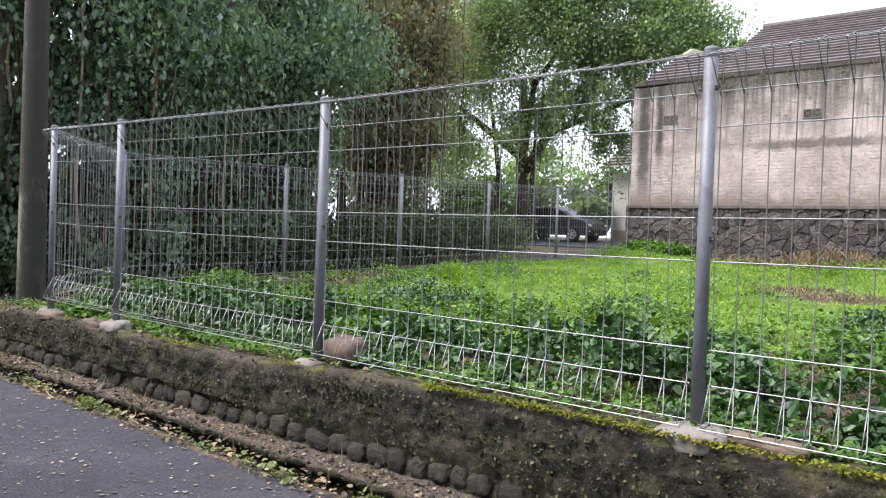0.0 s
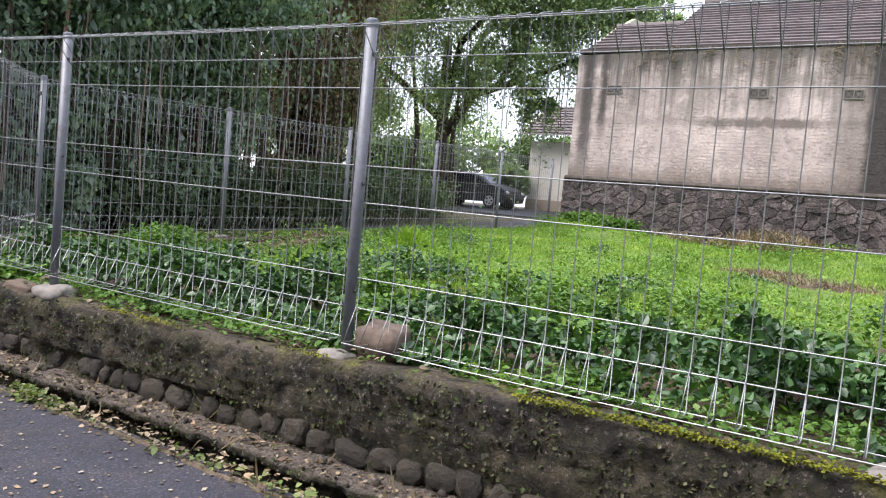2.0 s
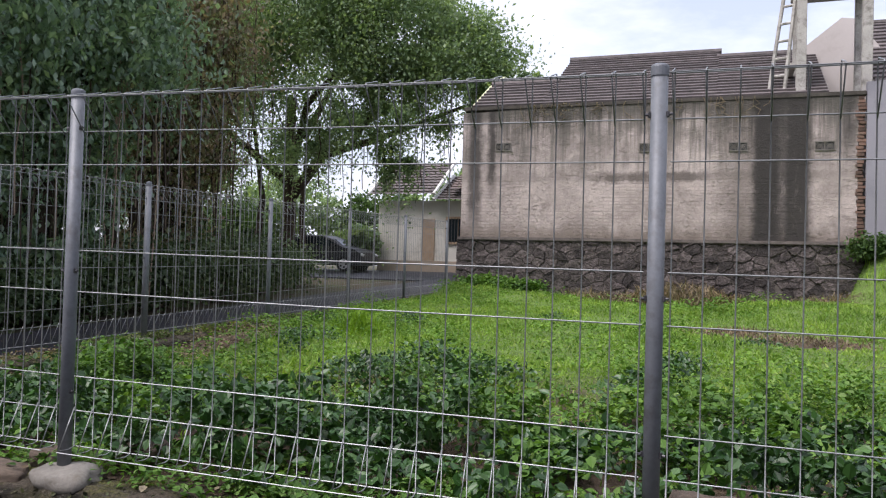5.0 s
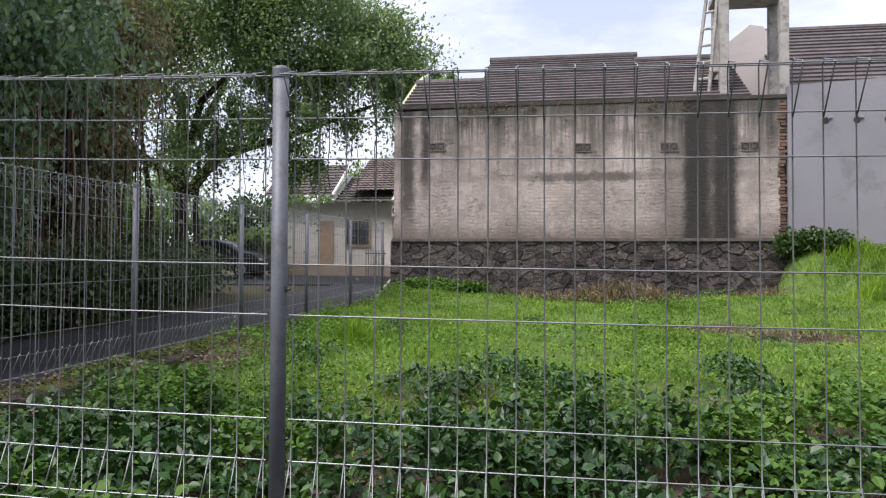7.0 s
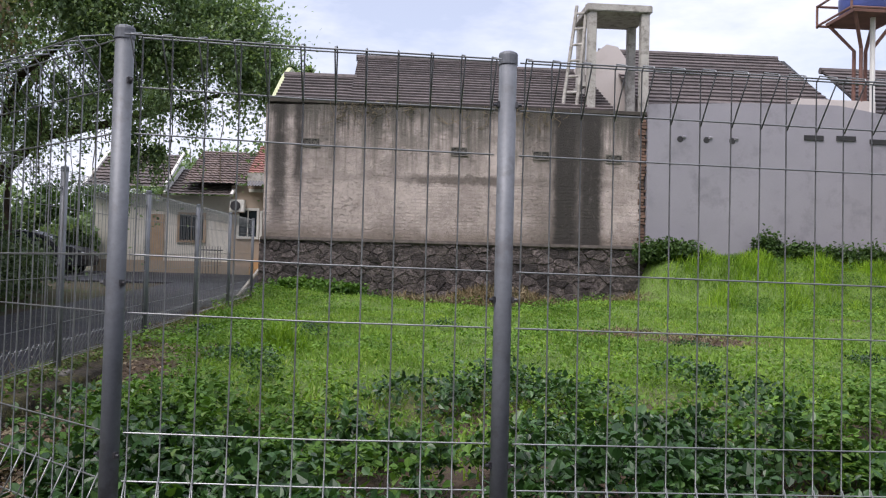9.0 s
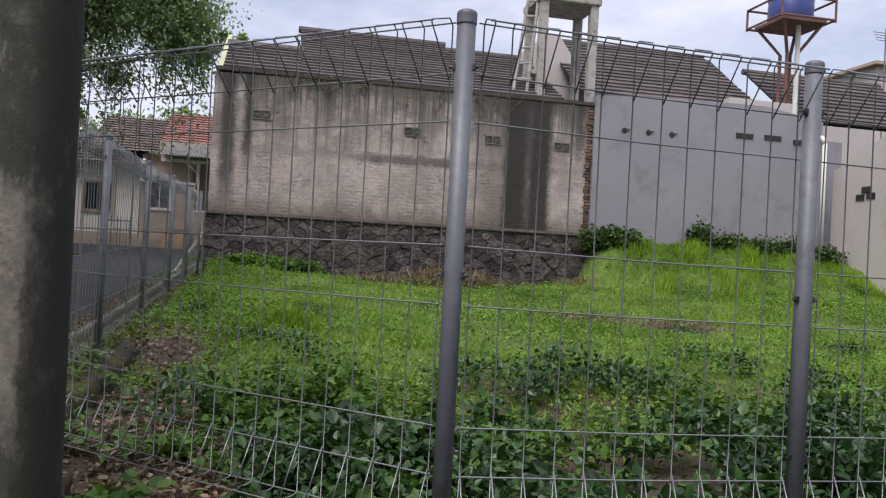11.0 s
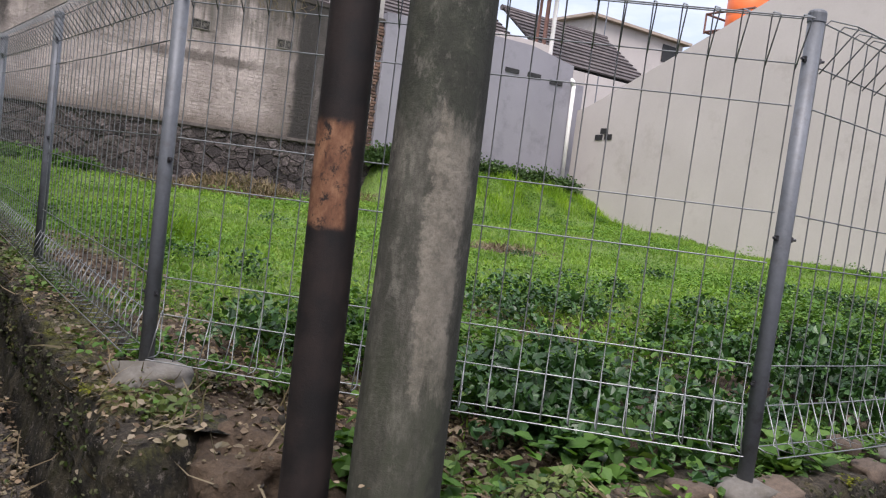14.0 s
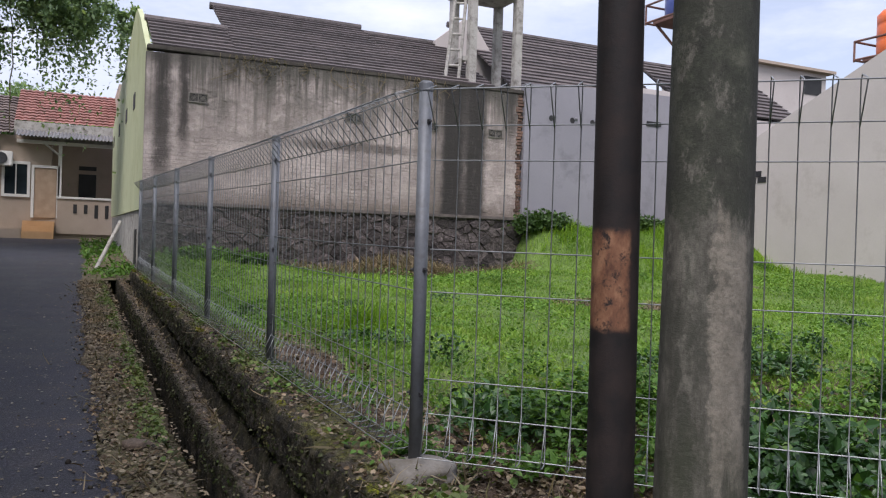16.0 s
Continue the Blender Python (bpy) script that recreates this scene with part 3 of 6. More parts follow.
def scatter(name, places, sizes, material, tilt=0.6, shape="leaf", parent=None, lean=None, aspect=0.4):
    """Many leaves, blades or petals at the given places, as one mesh."""
    n = len(places)
    if shape == "leaf":
        base = np.array([[0, 0, 0], [-aspect, 0.3, 0.08], [-aspect * 0.75, 0.68, 0.05], [0, 1, -0.08], [aspect * 0.75, 0.68, 0.05], [aspect, 0.3, 0.08]])
        tris = np.array([[0, 2, 1], [0, 3, 2], [0, 4, 3], [0, 5, 4]])
    elif shape == "blade":
        base = np.array([[-aspect, 0, 0], [aspect, 0, 0], [aspect * 0.7, 0.1, 0.6], [-aspect * 0.7, 0.1, 0.6], [0, 0.38, 1]])
        tris = np.array([[0, 1, 2], [0, 2, 3], [3, 2, 4]])
    else:
        base = np.array([[0, -0.5, 0], [aspect, 0, 0.05], [0, 0.5, 0], [-aspect, 0, 0.05]])
        tris = np.array([[0, 1, 2], [0, 2, 3]])
    yaw = rng.uniform(0, 2 * np.pi, n)
    pitch = rng.normal(0, tilt, n) if lean is None else rng.normal(lean, tilt, n)
    roll = rng.normal(0, tilt * 0.7, n)
    v = np.repeat(base[None], n, 0) * np.asarray(sizes)[:, None, None]
    x, y, z = v[..., 0], v[..., 1], v[..., 2]
    c, s = np.cos(roll)[:, None], np.sin(roll)[:, None]
    x, z = x * c + z * s, z * c - x * s
    c, s = np.cos(pitch)[:, None], np.sin(pitch)[:, None]
    y, z = y * c - z * s, y * s + z * c
    c, s = np.cos(yaw)[:, None], np.sin(yaw)[:, None]
    x, y = x * c - y * s, x * s + y * c
    verts = np.stack([x, y, z], -1) + np.asarray(places)[:, None]
    faces = (tris[None] + (np.arange(n) * len(base))[:, None, None]).reshape(-1, 3)
    return array_mesh(name, verts.reshape(-1, 3), faces, material, parent)


def wave(p, scale, seed):
    """Smooth unevenness between about -1 and 1 for rows of x, y."""
    r = np.random.default_rng(seed)
    out = np.zeros(len(p))
    for k in range(7):
        a, f, ph = r.uniform(0, 2 * np.pi), scale * r.uniform(0.5, 2.2), r.uniform(0, 6.28)
        out += np.sin((p[:, 0] * np.cos(a) + p[:, 1] * np.sin(a)) * f + ph)
    return out / 3.2


# ---------------------------------------------------------------- the lie of the land
def road_z(y):
    return -0.5 + 0.04 * min(max(y, 0.0), 30.0)


def side_z(y):
    return 0.02 + 0.0225 * (y - 1.5)


LAND = ((-7.5, 0.4, -0.45), (-7.15, 0.15, -0.42), (-6.75, 0.1, -0.2), (-7.62, 0.75, -0.25), (-7.2, 0.8, -0.12), (-6.5, 0.5, -0.05), (-6, 0, -0.06), (-5.2, 0, -0.06), (-4.4, 0, -0.06), (-3.6, 0, -0.055), (-2.9, 0, -0.045), (0, 0, 0), (4, 0, 0), (-7.8, 1.6, -0.02), (-7.9, 6.4, 0.1), (-8, 11, 0.24), (-8, 14.4, 0.55),
        (-6.6, 14.4, 0.54), (-5.4, 14.4, 0.38), (-3.6, 14.4, 0.1), (-1.8, 14.4, 0.1), (-0.3, 14.4, 0.2), (0.6, 14.4, 1.45), (1.9, 14.4, 1.42), (3.2, 14.4, 1.35),
        (5.0, 14.4, 1.25), (6.5, 14.3, 1.2), (6.5, 11.8, 0.45), (6.5, 8.3, 0.3), (6.5, 5.8, 0.34), (-2.5, 7.9, 0.13), (-4.4, 4.3, 0.04), (1.5, 11.2, 0.32), (3.5, 11.5, 0.42), (1, 5, 0.06), (0.3, 12.9, 0.4))


def lot_heights(p):
    """Height of the lot's ground at rows of x, y: near control heights count most."""
    k = np.array(LAND)
    d2 = (p[:, None, 0] - k[None, :, 0]) ** 2 + (p[:, None, 1] - k[None, :, 1]) ** 2
    w = 1 / (d2 + 0.12) ** 1.7
    return (w * k[None, :, 2]).sum(1) / w.sum(1) + 0.018 * wave(p, 2.2, 3) + 0.008 * wave(p, 9, 4)


def lot_z(x, y):
    return float(lot_heights(np.array([[x, y]]))[0])


def inside_lot(p, margin=0.0):
    corner = (p[:, 0] + 7.2) * 0.77 + p[:, 1] * 0.64
    return (p[:, 1] > -0.02 + margin) & (p[:, 0] > -7.88 + margin) & (corner > 0.02 + margin)


KERB_LINE = ((16.0, 0.0), (-7.2, 0.0), (-7.9, 0.85), (-7.93, 5.0), (-8.0, 14.25))


def kerb_dip(x, y):
    """How far the front kerb has sunk towards the corner."""
    k = min(1.0, max(0.0, (-1.9 - x) / 1.2)) * min(1.0, max(0.0, (0.06 - y) / 0.05))
    return 0.05 * k * k * (3 - 2 * k)


def kerb_path(step):
    """Points along the lot's edge with the way out of the lot, from the front to the far end of the side."""
    pts = [Vector(p) for p in KERB_LINE]
    norms = []
    for a, b in zip(pts, pts[1:]):
        d = (b - a).normalized()
        norms.append(Vector((d.y, -d.x)) * -1.0)
    out = []
    for i, (a, b) in enumerate(zip(pts, pts[1:])):
        n = max(2, int((b - a).length / step))
        for k in range(n + (i == len(pts) - 2)):
            t = k / n
            nn = norms[i]
            if k == 0 and i > 0:
                nn = (norms[i - 1] + norms[i]) / (1 + norms[i - 1].dot(norms[i]))
            out.append((a.lerp(b, t), nn))
    return out


def sweep(name, profile, material, step=0.06, rough=0.0, freq=6.0, parent=None, seed=0):
    """A solid strip along the lot's edge. profile: (way out, height over the datum, 'kerb' or 'road') for each corner."""
    verts, faces = [], []
    path = kerb_path(step)
    m = len(profile)
    for p, nn in path:
        for d, h, datum in profile:
            side = min(1, max(0, p.y / 1.2))
            if isinstance(d, tuple):
                d = d[0] + (d[1] - d[0]) * side
            if isinstance(h, tuple):
                h = h[0] + (h[1] - h[0]) * side
            gap = 0.36 * min(1, max(0, min(p.y - 0.03, 0.82 - p.y) / 0.07))
            z = h + (side_z(p.y) * side - gap - kerb_dip(p.x, p.y) if datum == "kerb" else road_z(p.y))
            if datum == "kerb":
                z = max(z, road_z(p.y) + 0.06)
            q = Vector((p.x + nn.x * d, p.y + nn.y * d, z))
            if rough:
                s = Vector((seed * 7.3, seed * 3.1, 0))
                q += Vector((nn.x, nn.y, 0.3)) * (noise.noise(q * 26 + s) * rough * 0.5)
                k = noise.noise(q * freq + s) + 0.5 * noise.noise(q * freq * 2.7 + s)
                q += Vector((nn.x, nn.y, 0)) * k * rough + Vector((0, 0, noise.noise(q * freq * 0.7 - s) * rough * 0.7))
            verts.append(q)
    for i in range(len(path) - 1):
        for k in range(m):
            a, b = i * m + k, i * m + (k + 1) % m
            faces.append((a, b, b + m, a + m))
    ob = array_mesh(name, np.array(verts), np.array(faces), material, parent, True)
    return ob


# ---------------------------------------------------------------- ground, roads, ditch
def ground():
    xs = [-400, -120, -50, -30, -20, -14, -12, -9.0, -8.95, 20, 20.05, 40, 120, 400]
    ys = [-300, -80, -30, -8, -0.72, -0.67, 4, 8, 12, 15.2, 15.25, 20, 30, 45, 90, 600]
    low = lambda x, y: -8.96 <= x <= 20.01 and -0.68 <= y <= 15.21
    verts = [(x, y, -1.3 if low(x, y) else road_z(y) - 0.05) for y in ys for x in xs]
    n = len(xs)
    faces = [(j * n + i, j * n + i + 1, j * n + n + i + 1, j * n + n + i) for j in range(len(ys) - 1) for i in range(n - 1)]
    ob = array_mesh("ground", np.array(verts, float), np.array(faces), M_GROUND)
    tagged(ob, "brown soil with leaf litter and low weeds", "ground", kind="structure")


def road():
    bm = bmesh.new()
    quads = [((-60, -9), (-8.7, -9), (-8.7, -0.58), (-60, -0.58)), ((-8.7, -9), (18, -9), (18, -0.58), (-8.7, -0.58)),
             ((-8.7, -0.58), (-7.45, -0.58), (-8.7, 0.9))]
    ys = [-0.58, 0.0, 4, 8, 12, 16, 20, 23]
    quads += [((-12.0, a), (-8.7, a), (-8.7, b), (-12.0, b)) for a, b in zip(ys, ys[1:])]
    quads += [((-60, 23), (-8.0, 23), (-8.0, 29.4), (-60, 29.4))]
    for q in quads:
        bm.faces.new([bm.verts.new((x, y, road_z(y))) for x, y in q])
    bmesh.ops.remove_doubles(bm, verts=bm.verts, dist=0.001)
    r = bmesh.ops.extrude_face_region(bm, geom=bm.faces[:])
    bmesh.ops.translate(bm, verts=[v for v in r["geom"] if isinstance(v, bmesh.types.BMVert)], vec=(0, 0, -0.09))
    tagged(link_mesh("road", bm, M_ASPHALT), "dark grey asphalt road scattered with fallen petals", "road", kind="structure")


def ditch_and_kerb():
    face = [(0.15 + 0.004 * math.sin(i * 2.9), -0.07 - 0.025 * i, "kerb") for i in range(10)]
    foot = [(0.13, 0.13, "road"), (0.12, 0.09, "road"), (0.135, 0.05, "road"), (0.15, 0.0, "road"), (0.16, -0.08, "road"), (0.17, -0.2, "road")]
    k = sweep("kerb", [(-0.3, -0.9, "road"), (-0.3, -0.05, "kerb"), (-0.16, -0.02, "kerb"), (-0.08, -0.018, "kerb"), (-0.02, -0.015, "kerb"), (0.04, -0.015, "kerb"), (0.09, -0.02, "kerb"), (0.125, -0.035, "kerb")] + face + foot + [(0.18, -0.9, "road")], M_KERB, 0.03, 0.026, 9, seed=1)
    tagged(k, "mossy old masonry retaining kerb beside the ditch", "kerb", kind="structure")
    ledge = [((0.1, 0.255), -0.9), ((0.1, 0.255), (-0.07, -0.1)), ((0.1, 0.26), (0.005, 0.05)), ((0.14, 0.275), (0.01, 0.065)), ((0.18, 0.3), (0.005, 0.068)), ((0.225, 0.33), (0.002, 0.065)), ((0.29, 0.36), (-0.004, 0.06)), ((0.33, 0.375), (-0.016, 0.045)), ((0.325, 0.385), (-0.045, 0.0)), ((0.27, 0.385), (-0.08, -0.06)), ((0.25, 0.38), (-0.2, -0.12)), ((0.24, 0.375), -0.9)]
    s = sweep("ditch_ledge", [(d, h, "road") for d, h in ledge], M_LEDGE, 0.02, 0.028, 12, seed=2)
    tagged(s, "crumbling dark stone ledge inside the ditch", "ditch", kind="structure")
    c = sweep("ditch_bed", ((0.1, -0.7, "road"), (0.1, -0.38, "road"), (0.38, -0.42, "road"), (0.56, -0.4, "road"), (0.56, -0.7, "road")), M_GROUND, 0.12, 0.02, 6, seed=3)
    tagged(c, "dark muddy bed of the roadside ditch", "ditch", kind="structure")
    verts, faces = [], []
    path = kerb_path(0.05)
    for p, nn in path:
        side = min(1, max(0, (p.y - 0.0) / 1.2))
        near, far = 0.575 + 0.025 * side, 0.65 + 0.33 * side
        zr = road_z(p.y)
        for d, h in ((near + 0.02, -0.6), (near, -0.12), (near + 0.02, -0.03), (near + 0.05, 0.0 + 0.025 * side), ((near + far) / 2 + 0.01, 0.008 + 0.022 * side), (far - 0.02, 0.01), (far, 0.004), (far, -0.3)):
            q = Vector((p.x + nn.x * d, p.y + nn.y * d, zr + h))
            e = noise.noise(q * 3.0) * 0.035 + noise.noise(q * 11) * 0.025 + (noise.noise(q * 1.3) * 0.13 * side if d > near + 0.1 else 0)
            q += Vector((nn.x * e, nn.y * e, (noise.noise(q * 9) * 0.012 if h > -0.1 else 0)))
            verts.append(q)
    for i in range(len(path) - 1):
        for k in range(8):
            a, b = i * 8 + k, i * 8 + (k + 1) % 8
            faces.append((a, b, b + 8, a + 8))
    v = array_mesh("verge", np.array(verts), np.array(faces), M_VERGE, None, True)
    tagged(v, "strip of earth and dead leaves along the asphalt", "verge", kind="structure")


def far_verge():
    ys = np.arange(14.1, 29.2, 0.3)
    xs = np.array([-8.95, -8.85, -8.6, -8.3, -8.0, -7.85])
    gx, gy = np.meshgrid(xs, ys)
    p = np.stack([gx.ravel(), gy.ravel()], -1)
    edge = np.isclose(p[:, 0], -8.95) | np.isclose(p[:, 0], -8.85)
    p[:, 0] += np.where(edge, 0.07 * wave(p * [0, 1], 3.0, 41), 0)
    z = np.array([road_z(y) for y in p[:, 1]]) + np.where(np.isclose(gx.ravel(), -8.95), -0.02, 0.05 + 0.03 * wave(p, 4, 42))
    idx = np.arange(len(p)).reshape(gx.shape)
    f = np.stack([idx[:-1, :-1].ravel(), idx[:-1, 1:].ravel(), idx[1:, 1:].ravel(), idx[1:, :-1].ravel()], -1)
    tagged(array_mesh("verge_far", np.column_stack([p, z]), f, M_VERGE, None, True), "grassy earth strip below the green wall", "verge", kind="structure")


def lot():
    xs, ys = np.arange(-8.0, 9.01, 0.1), np.arange(-0.05, 14.75, 0.1)
    gx, gy = np.meshgrid(xs, ys)
    p = np.stack([gx.ravel(), gy.ravel()], -1)
    z = lot_heights(p) - 0.015
    ok = inside_lot(p).reshape(gx.shape)
    idx = np.arange(len(p)).reshape(gx.shape)
    keep = ok[:-1, :-1] & ok[1:, :-1] & ok[:-1, 1:] & ok[1:, 1:]
    f = np.stack([idx[:-1, :-1][keep], idx[:-1, 1:][keep], idx[1:, 1:][keep], idx[1:, :-1][keep]], -1)
    ob = array_mesh("lot_ground", np.column_stack([p, z]), f, M_SOIL, None, True)
    tagged(ob, "brown soil of the vacant lot under grass and weeds", "ground", kind="structure")


def earth_bank():
    """Trodden earth between the kerb's broken ends, round the feet of the poles."""
    for seed, sx, sy, sz, m in ((77, 0.58, 0.5, 0.17, pose(-7.5, 0.4, -0.53, 0, 0, 40)), (78, 0.27, 0.36, 0.24, pose(-7.58, 1.0, -0.28, 0, 0, 10))):
        bm = lump(seed, sx, sy, sz, 0.3, 5)
        for v in bm.verts:
            v.co += v.co.normalized() * (0.05 * noise.noise(v.co * 7) + 0.03 * noise.noise(v.co * 19) + 0.015 * noise.noise(v.co * 45))
        ob = link_mesh("earth_bank", bm, M_DIRT, None, True)
        ob.matrix_basis = m
        tagged(ob, "low bank of bare earth round the pole feet", "ground", kind="structure")


ground()
earth_bank()
road()
ditch_and_kerb()
far_verge()
lot()


# ---------------------------------------------------------------- the old wall at the back of the lot
WALL_Y = 14.51


def old_wall():
    bm = bmesh.new()
    prism(bm, ((-7.955, 1.5), (0.16, 1.5), (0.16, 4.46), (-1.0, 4.47), (-3.0, 4.5), (-5.75, 4.5), (-7.0, 4.45), (-7.955, 4.42)), WALL_Y, WALL_Y + 0.16)
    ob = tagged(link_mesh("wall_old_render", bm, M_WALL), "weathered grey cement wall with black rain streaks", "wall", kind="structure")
    bm = box_bm(-7.94, 0.3, WALL_Y - 0.02, WALL_Y + 0.18, 4.47, 4.56, bevel=0.015)
    for v in bm.verts:
        v.co.z += 0.015 * noise.noise(v.co * 2)
    part("coping", bm, M_MORTAR, ob, "blackened cement coping")
    me = mesh_of("brick", box_bm(-0.1, 0.1, -0.08, 0.1, -0.03, 0.03, bevel=0.006), M_BRICK)
    r = random.Random(4)
    for i in range(41):
        w = 0.8 + 0.4 * r.random()
        piece("brick", me, ob, Matrix.LocRotScale((0.21 + r.uniform(-0.03, 0.03), WALL_Y + 0.07 + r.uniform(-0.015, 0.015), 1.63 + i * 0.07), Euler((0, r.uniform(-0.04, 0.04), r.uniform(-0.1, 0.1))), (w * 0.75, 1, 1)))
    return ob


def vent(x, z):
    """A pair of pierced cement blocks let into the wall."""
    v = thing("vent_block", "grey pierced cement vent block set in the wall", "vent", pose(x, WALL_Y, z), "vents in the old wall")
    bm = bmesh.new()
    for a, b, c, d in ((-0.18, 0.18, 0.075, 0.095), (-0.18, 0.18, -0.095, -0.075), (-0.18, -0.165, -0.075, 0.075), (0.165, 0.18, -0.075, 0.075), (-0.01, 0.01, -0.075, 0.075)):
        box(bm, a, b, -0.025, 0.0, c, d)
    part("frame", bm, M_CONC, v)
    part("backing", box_bm(-0.165, 0.165, -0.006, -0.002, -0.075, 0.075), M_DARKIN, v, "dark hollow behind the lattice")
    for cx in (-0.088, 0.088):
        bm = bmesh.new()
        for s in (1, -1):
            for o in (-0.055, 0, 0.055):
                tube(bm, ((cx - 0.07, -0.015, s * (-0.06) + o * 0.5), (cx + 0.07, -0.015, s * 0.06 + o * 0.5)), 0.0045, 5)
        part("lattice", bm, M_CONC, v)


def stone_base():
    ob = tagged(link_mesh("wall_stone_base", box_bm(-7.98, 0.45, WALL_Y - 0.1, WALL_Y + 0.3, -0.3, 1.58), M_JOINT), "dark rubble stone base under the old wall", "wall", kind="structure")
    part("ledge", box_bm(-7.98, 0.45, WALL_Y - 0.16, WALL_Y + 0.0, 1.52, 1.6, bevel=0.02), M_JOINT, ob, "mossy cement ledge")
    r = random.Random(11)
    seeds = []
    for row in range(11):
        for col in range(32):
            seeds.append(Vector((-8.1 + (col + 0.5 * (row % 2)) * 0.27 + r.uniform(-0.13, 0.13), -0.05 + row * 0.16 + r.uniform(-0.055, 0.055))))
    for c in seeds:
        if c.y < lot_z(c.x, 14.3) - 0.2:
            continue
        cell = [Vector((-8.0, -0.2)), Vector((0.46, -0.2)), Vector((0.46, 1.53)), Vector((-8.0, 1.53))]
        for o in seeds:
            d = o - c
            if o is c or d.length > 0.85:
                continue
            mid, cut = c + d * (0.5 - 0.004 / d.length), []
            d = Vector((d.x * 0.55, d.y))
            for a, b in zip(cell, cell[1:] + cell[:1]):
                fa, fb = (a - mid).dot(d), (b - mid).dot(d)
                if fa <= 0:
                    cut.append(a)
                if fa * fb < 0:
                    cut.append(a.lerp(b, fa / (fa - fb)))
            cell = cut
            if len(cell) < 3:
                break
        if len(cell) < 3:
            continue
        cell = [q for a, b in zip(cell, cell[1:] + cell[:1]) for q in (a, a.lerp(b, r.uniform(0.35, 0.65)).lerp(c, r.uniform(0.0, 0.1)))]
        bm, rings = bmesh.new(), []
        tip = (r.uniform(-0.1, 0.1), r.uniform(-0.1, 0.1))
        out = r.uniform(0.01, 0.04)
        for k, y in ((1.0, 0.02), (0.985, -out * 0.6), (0.91, -out)):
            rings.append([bm.verts.new(((p.x - c.x) * k, y + (p.x - c.x) * tip[0] + (p.y - c.y) * tip[1] + r.uniform(-0.006, 0.006), (p.y - c.y) * k)) for p in cell])
        n = len(cell)
        for a, b in zip(rings, rings[1:]):
            for q in range(n):
                bm.faces.new((a[q], a[(q + 1) % n], b[(q + 1) % n], b[q]))
        bm.faces.new(rings[-1])
        part("stone", bm, M_STONE, ob).matrix_basis = pose(c.x, WALL_Y - 0.1, c.y)


def roof_rows(name, label, x0, x1, y0, z0, y1, z1, material, pitch=0.23, group="", side=0.0):
    """A roof slope of overlapping tile rows, each row a piece of its own. side shifts the upper ends in x."""
    roof = thing(name, label, "roof", pose(0, 0, 0), group)
    length = math.hypot(y1 - y0, z1 - z0)
    slope = math.atan2(z1 - z0, y1 - y0)
    n = int(length / pitch)
    me = mesh_of("tile_row", prism(bmesh.new(), ((x0, 0), (x1, 0), (x1, 0.05), (x0, 0.05)), 0, pitch * 1.12), material)
    part("deck", box_bm(x0 + 0.03, x1 - 0.03, 0, length, -0.06, -0.03), M_DARKIN, roof).matrix_basis = Matrix.Translation((0, y0, z0)) @ Matrix.Rotation(slope, 4, "X")
    for i in range(n):
        t = i / n
        m = Matrix.Translation((side * t, y0 + (y1 - y0) * t, z0 + (z1 - z0) * t)) @ Matrix.Rotation(slope - 0.17, 4, "X") @ Matrix.Translation((0, 0, 0.012))
        piece("tile_row", me, roof, m)
    bm = tube_bm(((x0 - 0.05, 0, 0), (x1 + 0.05, 0, 0)), 0.09, 8)
    part("ridge", bm, material, roof).matrix_basis = Matrix.Translation((side, y1, z1 + 0.01))
    return roof


old_wall()
for vx, vz in ((-6.99, 3.63), (-3.82, 3.545), (-2.035, 3.52), (-0.43, 3.5)):
    vent(vx, vz)
stone_base()
roof_rows("tiled_roof", "dark weathered tiled roof slope behind the old wall", -7.82, -6.2, 14.72, 4.58, 16.5, 5.52, M_TILE)
roof_rows("tiled_roof", "taller dark tiled roof slope behind the old wall", -6.22, -2.48, 14.72, 4.58, 18.4, 6.52, M_TILE)
roof_rows("tiled_roof", "dark weathered tiled roof slope behind the old wall", -2.48, -0.35, 14.72, 4.58, 17.9, 6.25, M_TILE)


def side_of_old_house():
    """The pale green flank of the old house along the side road, on a grey base."""
    bm = bmesh.new()
    prism(bm, ((14.7, 1.45), (29.0, 1.5), (29.0, 4.65), (18.2, 6.05), (17.6, 6.0), (16.5, 5.5), (14.7, 4.5)), -7.94, -7.84)
    for v in bm.verts:
        v.co = Vector((v.co.y, v.co.x, v.co.z))
    w = tagged(link_mesh("wall_green_flank", bm, M_GREEN), "pale green painted gable wall along the side road", "wall", kind="structure")
    for y, z in ((17.8, 3.95), (20.8, 4.0), (24.4, 4.05), (28.0, 4.05)):
        part("slot", box_bm(-7.955, -7.93, y - 0.28, y + 0.28, z - 0.17, z + 0.17), M_DARKIN, w, "dark vent slot")
    bm = box_bm(-7.9, -7.72, 14.7, 29.0, -0.3, 1.46)
    b = tagged(link_mesh("wall_grey_base", bm, M_TOWER), "plain grey cement base of the green wall", "wall", kind="structure")
    part("doorway", box_bm(-7.915, -7.895, 16.6, 17.2, 0.2, 1.05), M_DARKIN, b, "small dark hatch")
    closing = bmesh.new()
    box(closing, -7.72, -0.3, 24.0, 24.2, 0, 6.0)
    tagged(link_mesh("wall_back", closing, M_GREY), "plain rear wall of the old house", "wall", kind="structure")


side_of_old_house()


